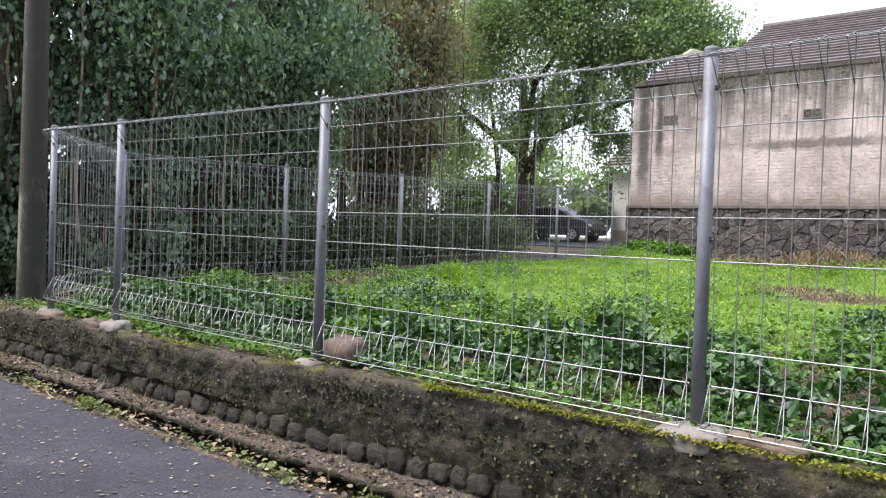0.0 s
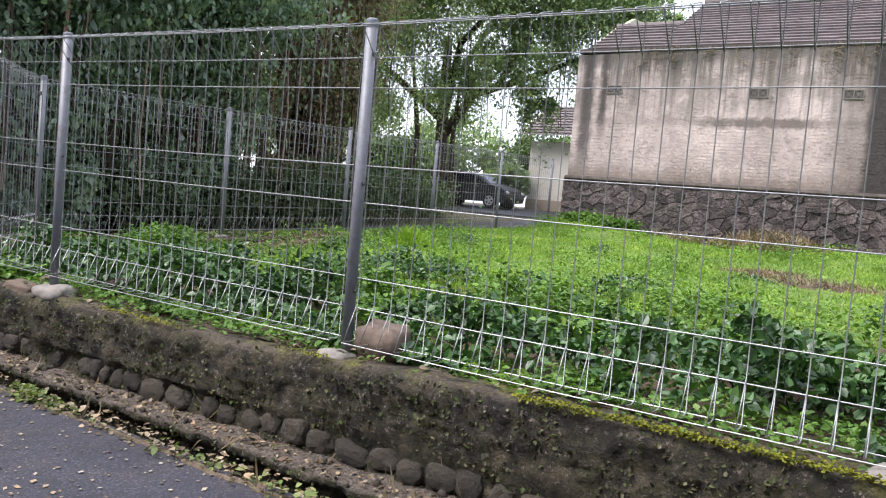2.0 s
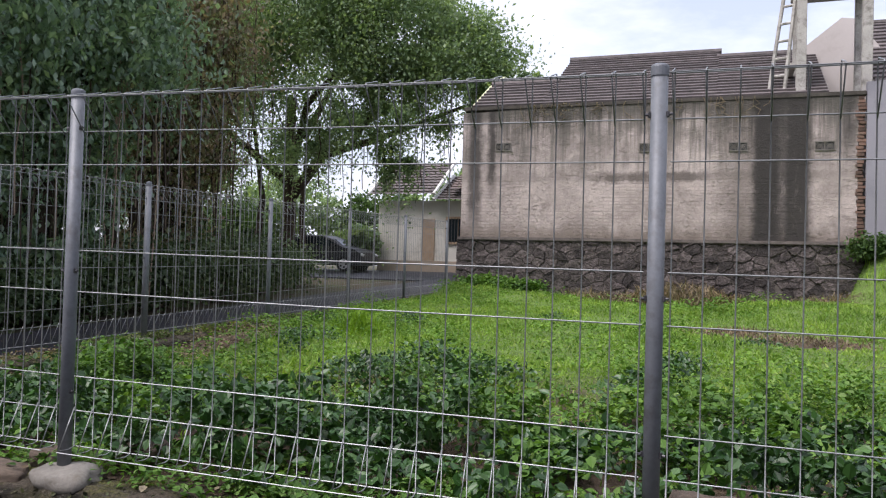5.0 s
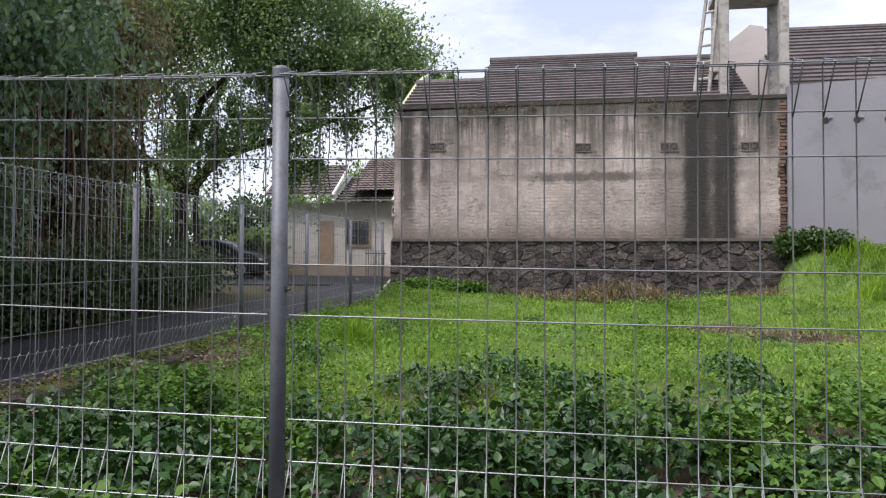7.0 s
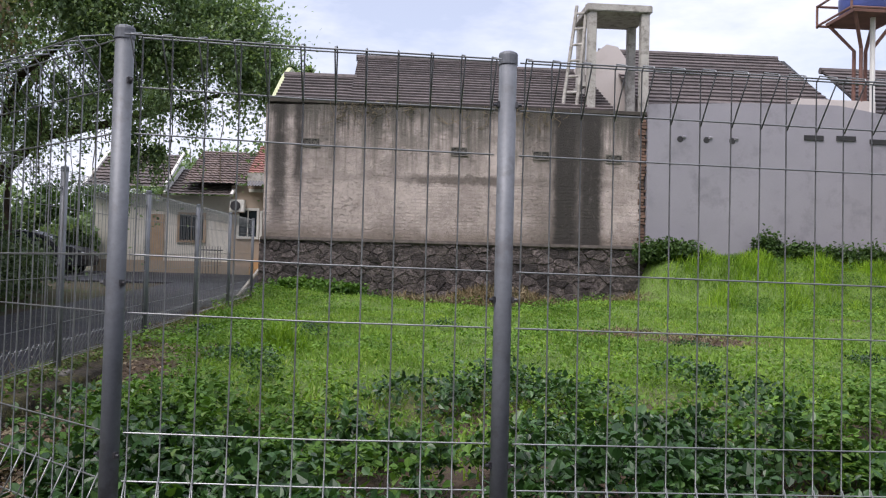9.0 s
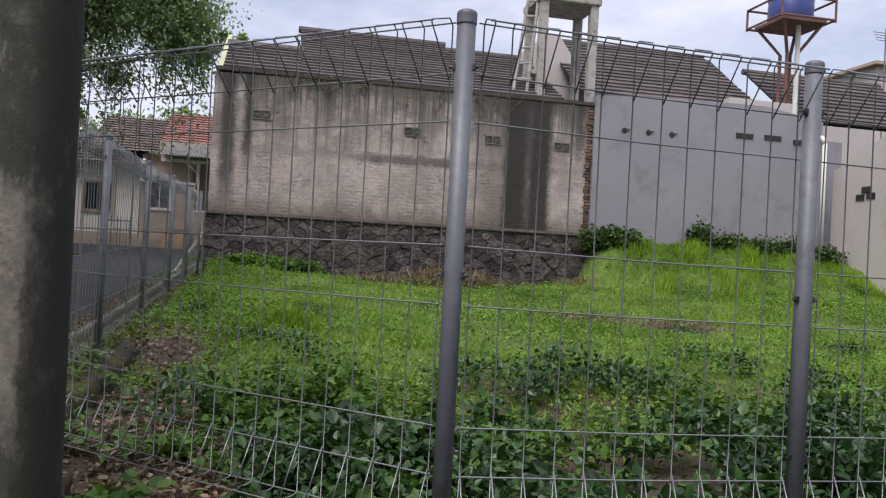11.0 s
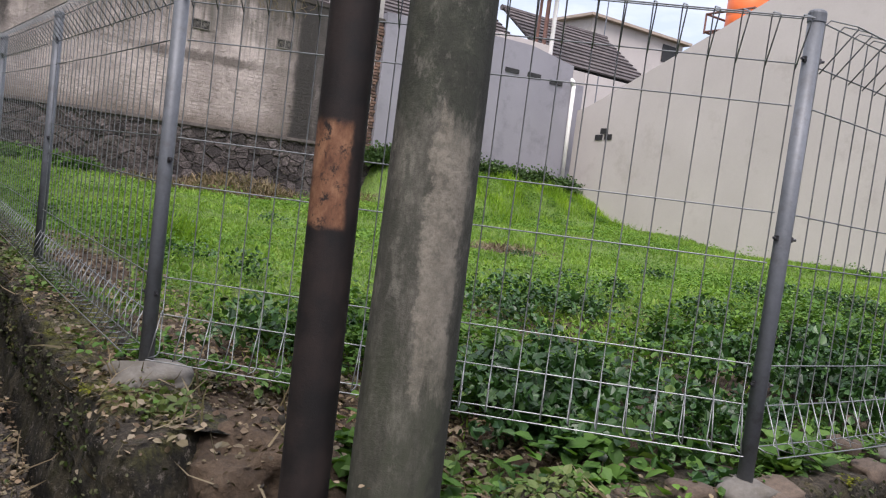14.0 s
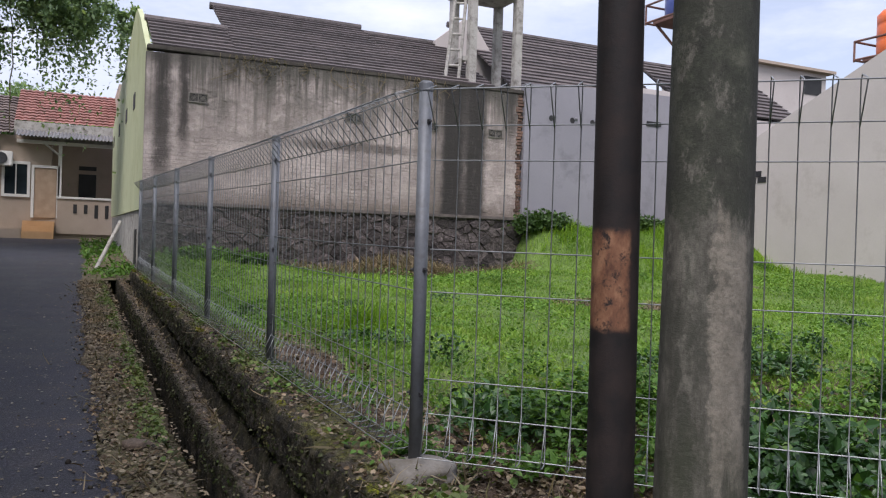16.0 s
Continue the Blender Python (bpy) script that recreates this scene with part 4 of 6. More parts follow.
# ---------------------------------------------------------------- grey wall, cream wall, roofs and tanks behind
def grey_wall():
    w = tagged(link_mesh("wall_grey", prism(bmesh.new(), ((0.3, -0.2), (6.12, -0.2), (6.12, 4.62), (4.6, 4.86), (2.6, 4.84), (0.3, 4.72)), 14.43, 14.63), M_GREY), "smooth grey rendered wall with vent holes", "wall", kind="structure")
    for x, z in ((1.02, 3.98), (1.61, 3.98), (2.19, 3.98)):
        part("hole", tube_bm(((x, 14.425, z), (x, 14.44, z)), 0.07, 10), M_DARKIN, w, "round dark vent hole")
        part("lip", tube_bm(((x + 0.05, 14.41, z + 0.05), (x + 0.12, 14.43, z + 0.05)), 0.03, 6), M_GREY, w)
    for x, z in ((4.04, 4.12), (4.78, 4.13), (5.55, 4.08)):
        part("slot", box_bm(x - 0.22, x + 0.22, 14.405, 14.44, z - 0.06, z + 0.05), M_DARKIN, w, "flat dark vent slot")
    p = thing("drain_pipe", "white plastic drain pipe on the grey wall", "pipe")
    part("pipe", tube_bm(((6.16, 14.36, 1.3), (6.14, 14.36, 4.1)), 0.055, 10), M_WHITE, p, smooth=True)
    part("pipe_elbow", tube_bm(((6.14, 14.36, 4.09), (6.12, 14.4, 4.2), (6.1, 14.5, 4.28)), 0.062, 10), M_WHITE, p, smooth=True)
    tagged(link_mesh("wall_recess", box_bm(6.12, 7.2, 15.1, 15.3, -0.2, 4.3), M_GREY), "shaded grey wall in the gap beside the cream house", "wall", kind="structure")


def cream_wall():
    bm = bmesh.new()
    prism(bm, ((14.5, -0.2), (1.0, -0.2), (1.0, 7.6), (5.2, 7.5), (9.46, 5.62), (14.1, 3.6), (14.5, 3.5)), 6.52, 6.74)
    for v in bm.verts:
        v.co = Vector((v.co.y, v.co.x, v.co.z))
    w = tagged(link_mesh("wall_cream", bm, M_CREAM), "plain cream gable wall of the neighbouring house", "wall", kind="structure")
    v = thing("vent_block", "small dark stepped vent opening in the cream wall", "vent")
    for y, z in ((13.38, 2.95), (13.22, 2.8), (13.55, 2.78)):
        part("opening", box_bm(6.5, 6.53, y - 0.13, y + 0.13, z - 0.07, z + 0.07), M_DARKIN, v)


def back_roofs():
    g = tagged(link_mesh("wall_gable", prism(bmesh.new(), ((-0.6, 4.0), (2.6, 4.0), (0.5, 6.9), (0.2, 6.95), (-0.6, 6.3)), 17.6, 17.8), M_CREAM), "cream plastered gable end behind the grey wall", "wall", kind="structure")
    roof_rows("tiled_roof", "dark tiled roof slope behind the grey wall", 0.7, 5.7, 15.6, 4.75, 19.0, 7.15, M_TILE, side=-0.3)
    roof_rows("tiled_roof", "low dark tiled roof slope beside the cream house", 6.2, 10.6, 15.6, 4.85, 18.0, 6.6, M_TILE)
    part("parapet", box_bm(4.0, 5.9, 15.1, 15.4, 4.6, 5.15, bevel=0.02), M_CREAM, g, "broken cream parapet")
    h = thing("far_house", "cream two-storey house with a flat roof", "house")
    part("wall", box_bm(15.6, 21.6, 24, 28, 0, 9.1), M_CREAM, h)
    part("roof", box_bm(15.3, 21.9, 23.7, 28.3, 9.1, 9.22), M_BEIGE, h, "thin reddish roof slab")
    part("window", box_bm(20.2, 21.3, 23.97, 24.0, 8.1, 8.9), M_DARKIN, h)
    a = thing("roof_antenna", "thin metal television antenna on a mast", "antenna", pose(12.5, 20, 6.5))
    part("mast", tube_bm(((0, 0, -6.6), (0, 0, 2.6)), 0.025, 6), M_POST, a)
    for i in range(4):
        part("element", tube_bm(((-0.35, 0.05 * i, 2.2 + 0.1 * i), (0.35, 0.05 * i, 2.2 + 0.1 * i)), 0.012, 5), M_POST, a)


def water_tower():
    t = thing("water_tower", "tall concrete water tower frame with a ladder", "water tower")
    legs = ((-0.85, 15.0), (0.36, 15.0), (-0.85, 16.0), (0.36, 16.0))
    for x, y in legs:
        part("leg", box_bm(x - 0.095, x + 0.095, y - 0.095, y + 0.095, -0.2, 6.88, bevel=0.012), M_TOWER, t)
    part("platform", box_bm(-1.0, 0.5, 14.85, 16.15, 6.88, 7.05, bevel=0.02), M_TOWER, t)
    for z in (5.2,):
        part("beam", box_bm(-1.06, -0.95, 15.0, 16.0, z, z + 0.1), M_TOWER, t)
    lad = part("ladder", tube_bm(((-1.62, 15.05, 3.4), (-1.14, 15.25, 7.1)), 0.04, 6), M_TOWER, t, "weathered leaning ladder")
    part("rail", tube_bm(((-1.28, 14.95, 3.4), (-0.93, 15.15, 7.1)), 0.04, 6), M_TOWER, lad)
    for i in range(10):
        f = 0.05 + i * 0.1
        a = Vector((-1.62, 15.05, 3.4)).lerp(Vector((-1.14, 15.25, 7.1)), f)
        b = Vector((-1.28, 14.95, 3.4)).lerp(Vector((-0.93, 15.15, 7.1)), f)
        part("rung", tube_bm((a, b), 0.028, 6), M_TOWER, lad)


def tank(x, y, z0, z, material, label, radius, height):
    """A plastic water tank on a steel stand with a guard ring."""
    t = thing("water_tank", label, "water tank", pose(x, y, 0))
    prof = ((0.0, 0), (0.96, 0), (1.0, 0.06), (1.0, 0.3), (0.97, 0.33), (1.0, 0.36), (1.0, 0.62), (0.97, 0.65), (1.0, 0.68), (1.0, 0.85), (0.8, 0.95), (0.3, 1.0), (0.3, 1.06), (0.0, 1.06))
    bm = bmesh.new()
    rings = [[bm.verts.new((radius * r * math.cos(a), radius * r * math.sin(a), z + height * h)) for a in (2 * math.pi * k / 24 for k in range(24))] for r, h in prof[1:-1]]
    for a, b in zip(rings, rings[1:]):
        for k in range(24):
            bm.faces.new((a[k], a[(k + 1) % 24], b[(k + 1) % 24], b[k]))
    bm.faces.new(rings[0][::-1])
    bm.faces.new(rings[-1])
    part("tank", bm, material, t, smooth=True)
    part("deck", box_bm(-radius * 1.1, radius * 1.1, -radius * 1.1, radius * 1.1, z - 0.1, z - 0.02), M_RUST, t)
    for sx, sy in ((-1, -1), (1, -1), (-1, 1), (1, 1)):
        part("leg", tube_bm(((sx * 0.16, sy * 0.16, z0), (sx * 0.14, sy * 0.14, z - 0.8), (sx * radius, sy * radius, z - 0.08)), 0.045, 6), M_RUST, t)
        part("guard_post", tube_bm(((sx * radius * 1.35, sy * radius * 1.35, z - 0.1), (sx * radius * 1.35, sy * radius * 1.35, z + 0.45)), 0.03, 6), M_RUST, t)
    q = radius * 1.35
    for zz in (z - 0.05, z + 0.43):
        for a, b in (((-q, -q), (q, -q)), ((q, -q), (q, q)), ((q, q), (-q, q)), ((-q, q), (-q, -q))):
            part("guard_rail", tube_bm(((*a, zz), (*b, zz)), 0.03, 6), M_RUST, t)
    part("riser_pipe", tube_bm(((0.1, -0.2, z0), (0.1, -0.2, z)), 0.06, 8), M_WHITE, t, "white supply pipe")


grey_wall()
cream_wall()
back_roofs()
water_tower()
tank(5.7, 15.3, -0.3, 7.2, M_BLUE, "dark blue plastic water tank on a rusty stand", 0.54, 1.4)
tank(9.95, 12.1, -0.4, 6.1, M_ORANGE, "orange plastic water tank on a steel stand", 0.55, 1.25)


def unseen_dark_walls():
    """A plain wall across the road, behind the walk: unseen, added to darken what the fence reflects."""
    bm = box_bm(-60, 22, -9.9, -9.6, -0.6, 6.0)
    box(bm, 21.7, 22, -9.6, 30, -0.6, 6.0)
    tagged(link_mesh("wall_opposite", bm, M_MORTAR), "unseen dark wall added across the road to darken reflections", "wall", kind="structure")


unseen_dark_walls()


# ---------------------------------------------------------------- the wire fence
WIRE_V = mesh_of("vertical_wire", tube_bm(((0, -0.006, 0.235), (0, -0.086, 0.062), (0, -0.03, 0.058), (0, 0, 0.066), (0, 0, 0.5), (0, 0, 1.0), (0, 0, 1.57), (0, -0.02, 1.588), (0, -0.118, 1.558), (0, -0.122, 1.548), (0, -0.006, 1.405)), 0.0025, 6), M_GALV, True)
LINES = ((-0.004, 0.22), (-0.004, 0.366), (-0.004, 0.73), (-0.004, 0.908), (-0.004, 1.28), (-0.004, 1.424), (0.004, 0.066), (-0.086, 0.054), (0.004, 1.58), (-0.126, 1.553))
FENCE = thing("wire_fence", "galvanised welded wire fence on grey round posts", "fence")
POST_TUBE = mesh_of("tube", tube_bm(((0, 0, -0.12), (0, 0, 1.6)), 0.0285, 20), M_POST, True)


def cap_bm():
    bm = bmesh.new()
    prof = ((0.031, -0.03), (0.031, 0.0), (0.029, 0.007), (0.02, 0.012), (0.008, 0.014))
    rings = [[bm.verts.new((r * math.cos(a), r * math.sin(a), z)) for a in (2 * math.pi * k / 20 for k in range(20))] for r, z in prof]
    for a, b in zip(rings, rings[1:]):
        for k in range(20):
            bm.faces.new((a[k], a[(k + 1) % 20], b[(k + 1) % 20], b[k]))
    bm.faces.new(rings[-1])
    bm.faces.new(rings[0][::-1])
    return bm


def clip_bm():
    bm = box_bm(-0.008, 0.008, -0.036, -0.02, -0.01, 0.01, bevel=0.002)
    tube(bm, ((0, -0.034, 0), (0, -0.047, 0)), 0.005, 6)
    return bm


POST_CAP, POST_CLIP = mesh_of("cap", cap_bm(), M_POST), mesh_of("clip", clip_bm(), M_BOLT)


def fence_post(x, y, z, turn, label="grey galvanised round fence post with bolted clips"):
    p = new("post")
    p.parent, p.matrix_basis = FENCE, pose(x, y, z, 0, 0, turn)
    tagged(p, label)
    piece("tube", POST_TUBE, p, Matrix())
    piece("cap", POST_CAP, p, Matrix.Translation((0, 0, 1.6)))
    for h in (0.3, 0.82, 1.44):
        for s in (75, -75):
            piece("clip", POST_CLIP, p, pose(0, 0, h, 0, 0, s))


def fence_panel(a, b, label="white galvanised welded wire fence panel with rolled edges"):
    """A panel between two post feet; it is sheared where the ground rises, the wires stay upright."""
    a, b = Vector(a), Vector(b)
    d = b - a
    run = math.hypot(d.x, d.y)
    f = new("panel")
    f.parent, f.matrix_basis = FENCE, pose(a.x, a.y, a.z, 0, 0, math.degrees(math.atan2(d.y, d.x)))
    tagged(f, label)
    rise = d.z / run
    u0, u1 = 0.04, run - 0.04
    for v, z in LINES:
        part("horizontal_wire", tube_bm(((u0, v, z + u0 * rise), ((u0 + u1) / 2, v, z - 0.004 + (u0 + u1) / 2 * rise), (u1, v, z + u1 * rise)), 0.0026, 6), M_GALV, f)
    n = max(1, round((u1 - u0 - 0.02) / 0.1))
    for i in range(n + 1):
        u = u0 + 0.01 + (u1 - u0 - 0.02) * i / n
        piece("vertical_wire", WIRE_V, f, Matrix.Translation((u, 0, u * rise)) @ Matrix.Rotation(random.uniform(-0.004, 0.004), 4, "Y"))


FEET = [(9.8, 0.0, 0.0), (7.35, 0.0, 0.0), (4.9, 0.0, 0.0), (2.45, 0.0, 0.0), (0.0, 0.0, -0.02), (-2.427, 0.02, -0.015), (-4.885, -0.02, 0.01), (-6.08, -0.035, 0.035),
        (-7.783, 1.505, 0.04), (-7.846, 3.97, 0.075), (-7.914, 6.42, 0.13), (-7.96, 8.875, 0.19), (-8.0, 11.335, 0.255), (-8.03, 13.8, 0.32)]
for i, (fx, fy, fz) in enumerate(FEET):
    fence_post(fx, fy, fz, 0 if i < 7 else (-22 if i == 7 else -66 if i == 8 else -90))
for a, b in zip(FEET, FEET[1:]):
    fence_panel(b, a)


def footing(x, y, z, r, seed, label="rough pale concrete footing round a fence post"):
    bm = lump(seed, r, r * 0.75, 0.055, 0.35, 3)
    ob = link_mesh("post_footing", bm, M_CONC, None, True)
    ob.matrix_basis = pose(x, y, z)
    tagged(ob, label, "footing", "post footings")


footing(0.02, -0.03, -0.02, 0.15, 1)
footing(-7.78, 1.48, 0.012, 0.15, 2)
footing(-4.86, -0.03, -0.065, 0.15, 3)
footing(-2.45, -0.02, -0.06, 0.1, 4)
footing(-6.08, -0.05, -0.065, 0.11, 8)
footing(-7.85, 3.9, 0.03, 0.13, 5)
footing(-7.92, 6.38, 0.09, 0.13, 6)
footing(-7.97, 8.85, 0.15, 0.13, 7)


# ---------------------------------------------------------------- poles at the corner
def poles():
    p = thing("utility_pole", "stained grey concrete utility pole at the corner", "utility pole", pose(-7.348, 0.3, 0))
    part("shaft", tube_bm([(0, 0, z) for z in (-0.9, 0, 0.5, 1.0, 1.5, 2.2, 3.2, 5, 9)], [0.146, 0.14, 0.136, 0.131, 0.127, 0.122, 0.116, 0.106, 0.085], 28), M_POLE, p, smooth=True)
    s = thing("steel_pole", "dark tarred steel pole with a rusty bare patch", "pole", pose(-7.578, 0.44, 0, 0, -0.6, 0))
    part("shaft", tube_bm([(0, 0, z) for z in (-0.9, 0, 1, 2, 3.5, 8)], [0.077, 0.074, 0.072, 0.07, 0.067, 0.06], 24), M_STEEL, s, smooth=True)


poles()


# ---------------------------------------------------------------- stones
ROCKS = [mesh_of("rock", lump(60 + i, 1, 1, 1, 0.32, 3), M_ROCK, True) for i in range(6)]


def rock(x, y, z, sx, sy, sz, i, turn=0.0, label="rounded brown rock lying on the ground", group="loose stones"):
    ob = new("rock", ROCKS[i % 6])
    ob.matrix_basis = Matrix.LocRotScale((x, y, z), Euler((0.1, 0.05, turn)), (sx, sy, sz))
    tagged(ob, label, "rock", group)


rock(-2.26, 0.1, 0.05, 0.135, 0.11, 0.095, 0, -0.25, "large rounded brown rock against a fence post")
rock(-5.95, -0.08, -0.065, 0.13, 0.08, 0.04, 1, 0.2, "flat cement rubble slab beside the fence")
rock(-4.75, 0.3, -0.01, 0.11, 0.09, 0.06, 2, 0.6, "pinkish broken rubble block inside the fence")
rock(-5.1, 0.12, -0.035, 0.08, 0.07, 0.045, 3, 0.1)
rock(-6.75, 0.12, -0.19, 0.08, 0.06, 0.045, 4, 0.3)
rock(-6.5, 0.1, -0.11, 0.07, 0.06, 0.045, 5, 1.3)
rock(-6.3, 0.02, -0.06, 0.08, 0.06, 0.04, 0, 2.2)
rock(-7.75, 0.97, -0.15, 0.08, 0.09, 0.08, 1, 0.5, "squared old stone at the corner of the kerb")
rock(0.3, -0.02, -0.01, 0.16, 0.07, 0.05, 2, 0.1, "broken dark masonry piece beside a footing")
rock(-8.72, 3.6, -0.33, 0.09, 0.07, 0.045, 3, 0.8, "grey stone lying on the verge")
rock(-5.2, -0.06, -0.065, 0.13, 0.07, 0.04, 4, 0.1)

ditch_stones = thing("ditch_stones", "row of dark stones at the foot of the kerb", "stones")
DST = [mesh_of("stone", lump(90 + i, 1, 1, 1, 0.24, 3), M_DITCHSTONE) for i in range(5)]
r_ = random.Random(21)
sx_ = 3.0
while sx_ > -7.0:
    w_ = r_.uniform(0.07, 0.19)
    piece("stone", DST[r_.randrange(5)], ditch_stones, Matrix.LocRotScale((sx_, -0.128 + r_.uniform(-0.012, 0.014), -0.43 + r_.uniform(-0.02, 0.015)), Euler((0, r_.uniform(-0.3, 0.3), r_.uniform(-0.2, 0.2))), (w_ * 0.52, 0.045, r_.uniform(0.045, 0.065))))
    sx_ -= w_ + (r_.uniform(0.0, 0.04) if r_.random() < 0.85 else r_.uniform(0.1, 0.3))


# ---------------------------------------------------------------- houses across the end of the side road
def tiles(x0, x1, y0, z0, y1, z1, wave_len=0.22, row=0.28):
    """A slope of curved clay tiles: rows that step, with rounded ribs."""
    nx, nr = int((x1 - x0) / wave_len) * 6, int(math.hypot(y1 - y0, z1 - z0) / row)
    slope = math.atan2(z1 - z0, y1 - y0)
    verts, faces = [], []
    for r in range(nr):
        for e in (0, 1):
            t = (r + e) / nr
            for i in range(nx + 1):
                x = x0 + (x1 - x0) * i / nx
                h = 0.03 * abs(math.sin(math.pi * (x - x0) / wave_len)) + (0.05 if e == 0 else 0.0)
                verts.append((x, y0 + (y1 - y0) * t - h * math.sin(slope), z0 + (z1 - z0) * t + h * math.cos(slope)))
    for r in range(2 * nr - 1):
        for i in range(nx):
            a = r * (nx + 1) + i
            faces.append((a, a + 1, a + nx + 2, a + nx + 1))
    return np.array(verts), np.array(faces)


def window(h, x0, x1, z0, z1, y, bars=0, frame=M_WHITE):
    w = part("window", box_bm(x0, x1, y - 0.01, y + 0.02, z0, z1), M_PANE, h, "dark glazed window")
    bm = bmesh.new()
    for a, b, c, d in ((x0 - 0.09, x1 + 0.09, z1, z1 + 0.1), (x0 - 0.09, x1 + 0.09, z0 - 0.1, z0), (x0 - 0.09, x0, z0, z1), (x1, x1 + 0.09, z0, z1), ((x0 + x1) / 2 - 0.02, (x0 + x1) / 2 + 0.02, z0, z1)):
        box(bm, a, b, y - 0.06, y + 0.01, c, d)
    part("frame", bm, frame, w, "pale window frame")
    for i in range(bars):
        x = x0 + (x1 - x0) * (i + 0.5) / bars
        part("bar", tube_bm(((x, y - 0.08, z0 - 0.05), (x, y - 0.08, z1 + 0.05)), 0.014, 5), M_BOLT, w, "dark iron bar")


def porch_house():
    h = thing("porch_house", "beige terraced house with a porch and terracotta roof", "house")
    for a in ((-11.7, -9.9, 30.0, 30.2), (-9.9, -7.2, 31.3, 31.5), (-9.98, -9.9, 30.2, 31.3), (-7.4, -7.2, 30.0, 31.3)):
        part("wall", box_bm(*a, 0.5, 4.25), M_BEIGE, h)
    window(h, -11.35, -10.65, 2.2, 3.25, 30.0)
    part("porch_floor", box_bm(-9.9, -7.4, 29.98, 31.3, 0.5, 1.38), M_BEIGE, h)
    p = part("parapet", box_bm(-9.68, -7.4, 29.9, 30.0, 0.85, 2.1), M_BEIGE, h)
    part("coping", box_bm(-9.72, -7.4, 29.86, 30.04, 2.1, 2.18, bevel=0.01), M_WHITE, p)
    for x in (-9.1, -8.75, -8.4, -8.05):
        part("slot", box_bm(x - 0.06, x + 0.06, 29.885, 29.91, 1.6 - 0.16 * (x > -8.5), 1.92), M_DARKIN, p, "narrow dark slot")
    d = part("door", box_bm(-10.42, -9.72, 29.95, 30.02, 1.4, 3.15, bevel=0.01), M_WOOD, h, "pale wooden front door")
    bm = bmesh.new()
    for a, b, c, e in ((-10.52, -10.43, 1.4, 3.25), (-9.71, -9.62, 1.4, 3.25), (-10.43, -9.71, 3.16, 3.25)):
        box(bm, a, b, 29.92, 30.03, c, e)
    part("door_frame", bm, M_WHITE, d)
    dw = part("doorway", box_bm(-9.0, -8.4, 31.26, 31.3, 1.4, 3.1), M_DARKIN, h, "dark open doorway")
    part("fanlight", box_bm(-9.0, -8.4, 31.25, 31.29, 3.25, 3.4), M_DARKIN, dw)
    part("porch_post", box_bm(-9.68, -9.56, 29.92, 30.02, 2.18, 4.0), M_WHITE, h)
    part("brace", tube_bm(((-9.6, 29.95, 3.6), (-10.1, 29.95, 4.0)), 0.04, 5), M_WHITE, h)
    part("beam", box_bm(-11.0, -7.4, 29.9, 30.05, 4.0, 4.12), M_WHITE, h)
    for i, (y0, z1) in enumerate(((29.05, 0.92), (29.3, 1.1), (29.55, 1.28))):
        part("step", box_bm(-10.75, -9.75, y0, 29.98, 0.6, z1, bevel=0.01), M_STEP, h, "orange tiled entrance step")
    part("terrace", box_bm(-11.9, -10.76, 29.1, 29.98, 0.55, 0.98, bevel=0.01), M_BEIGE, h)
    v, f = tiles(-11.1, -7.6, 30.1, 4.75, 33.2, 6.35)
    array_mesh("roof", v, f, M_TERRA, h)["label"] = "terracotta tiled roof slope"
    v, f = tiles(-13.6, -11.1, 29.7, 4.25, 33.2, 6.05)
    array_mesh("roof", v, f, M_TERRA_OLD, h)["label"] = "blackened clay tiled roof slope"
    part("fascia", box_bm(-11.1, -7.5, 30.06, 30.14, 4.13, 4.78), M_TOWER, h)
    part("roof_wall", box_bm(-7.75, -7.55, 30.0, 33.2, 4.7, 6.4), M_BEIGE, h, "party wall above the roof")
    verts, faces = [], []
    n = 130
    for t in (0, 1):
        for i in range(n + 1):
            verts.append((-11.0 + 3.6 * i / n, 29.3 + 0.9 * t, 4.2 + 0.32 * t + 0.03 * math.sin(i * 1.5)))
    faces = [(i, i + 1, i + n + 2, i + n + 1) for i in range(n)]
    array_mesh("awning", np.array(verts), np.array(faces), M_ZINC, h, True)["label"] = "corrugated metal porch awning"


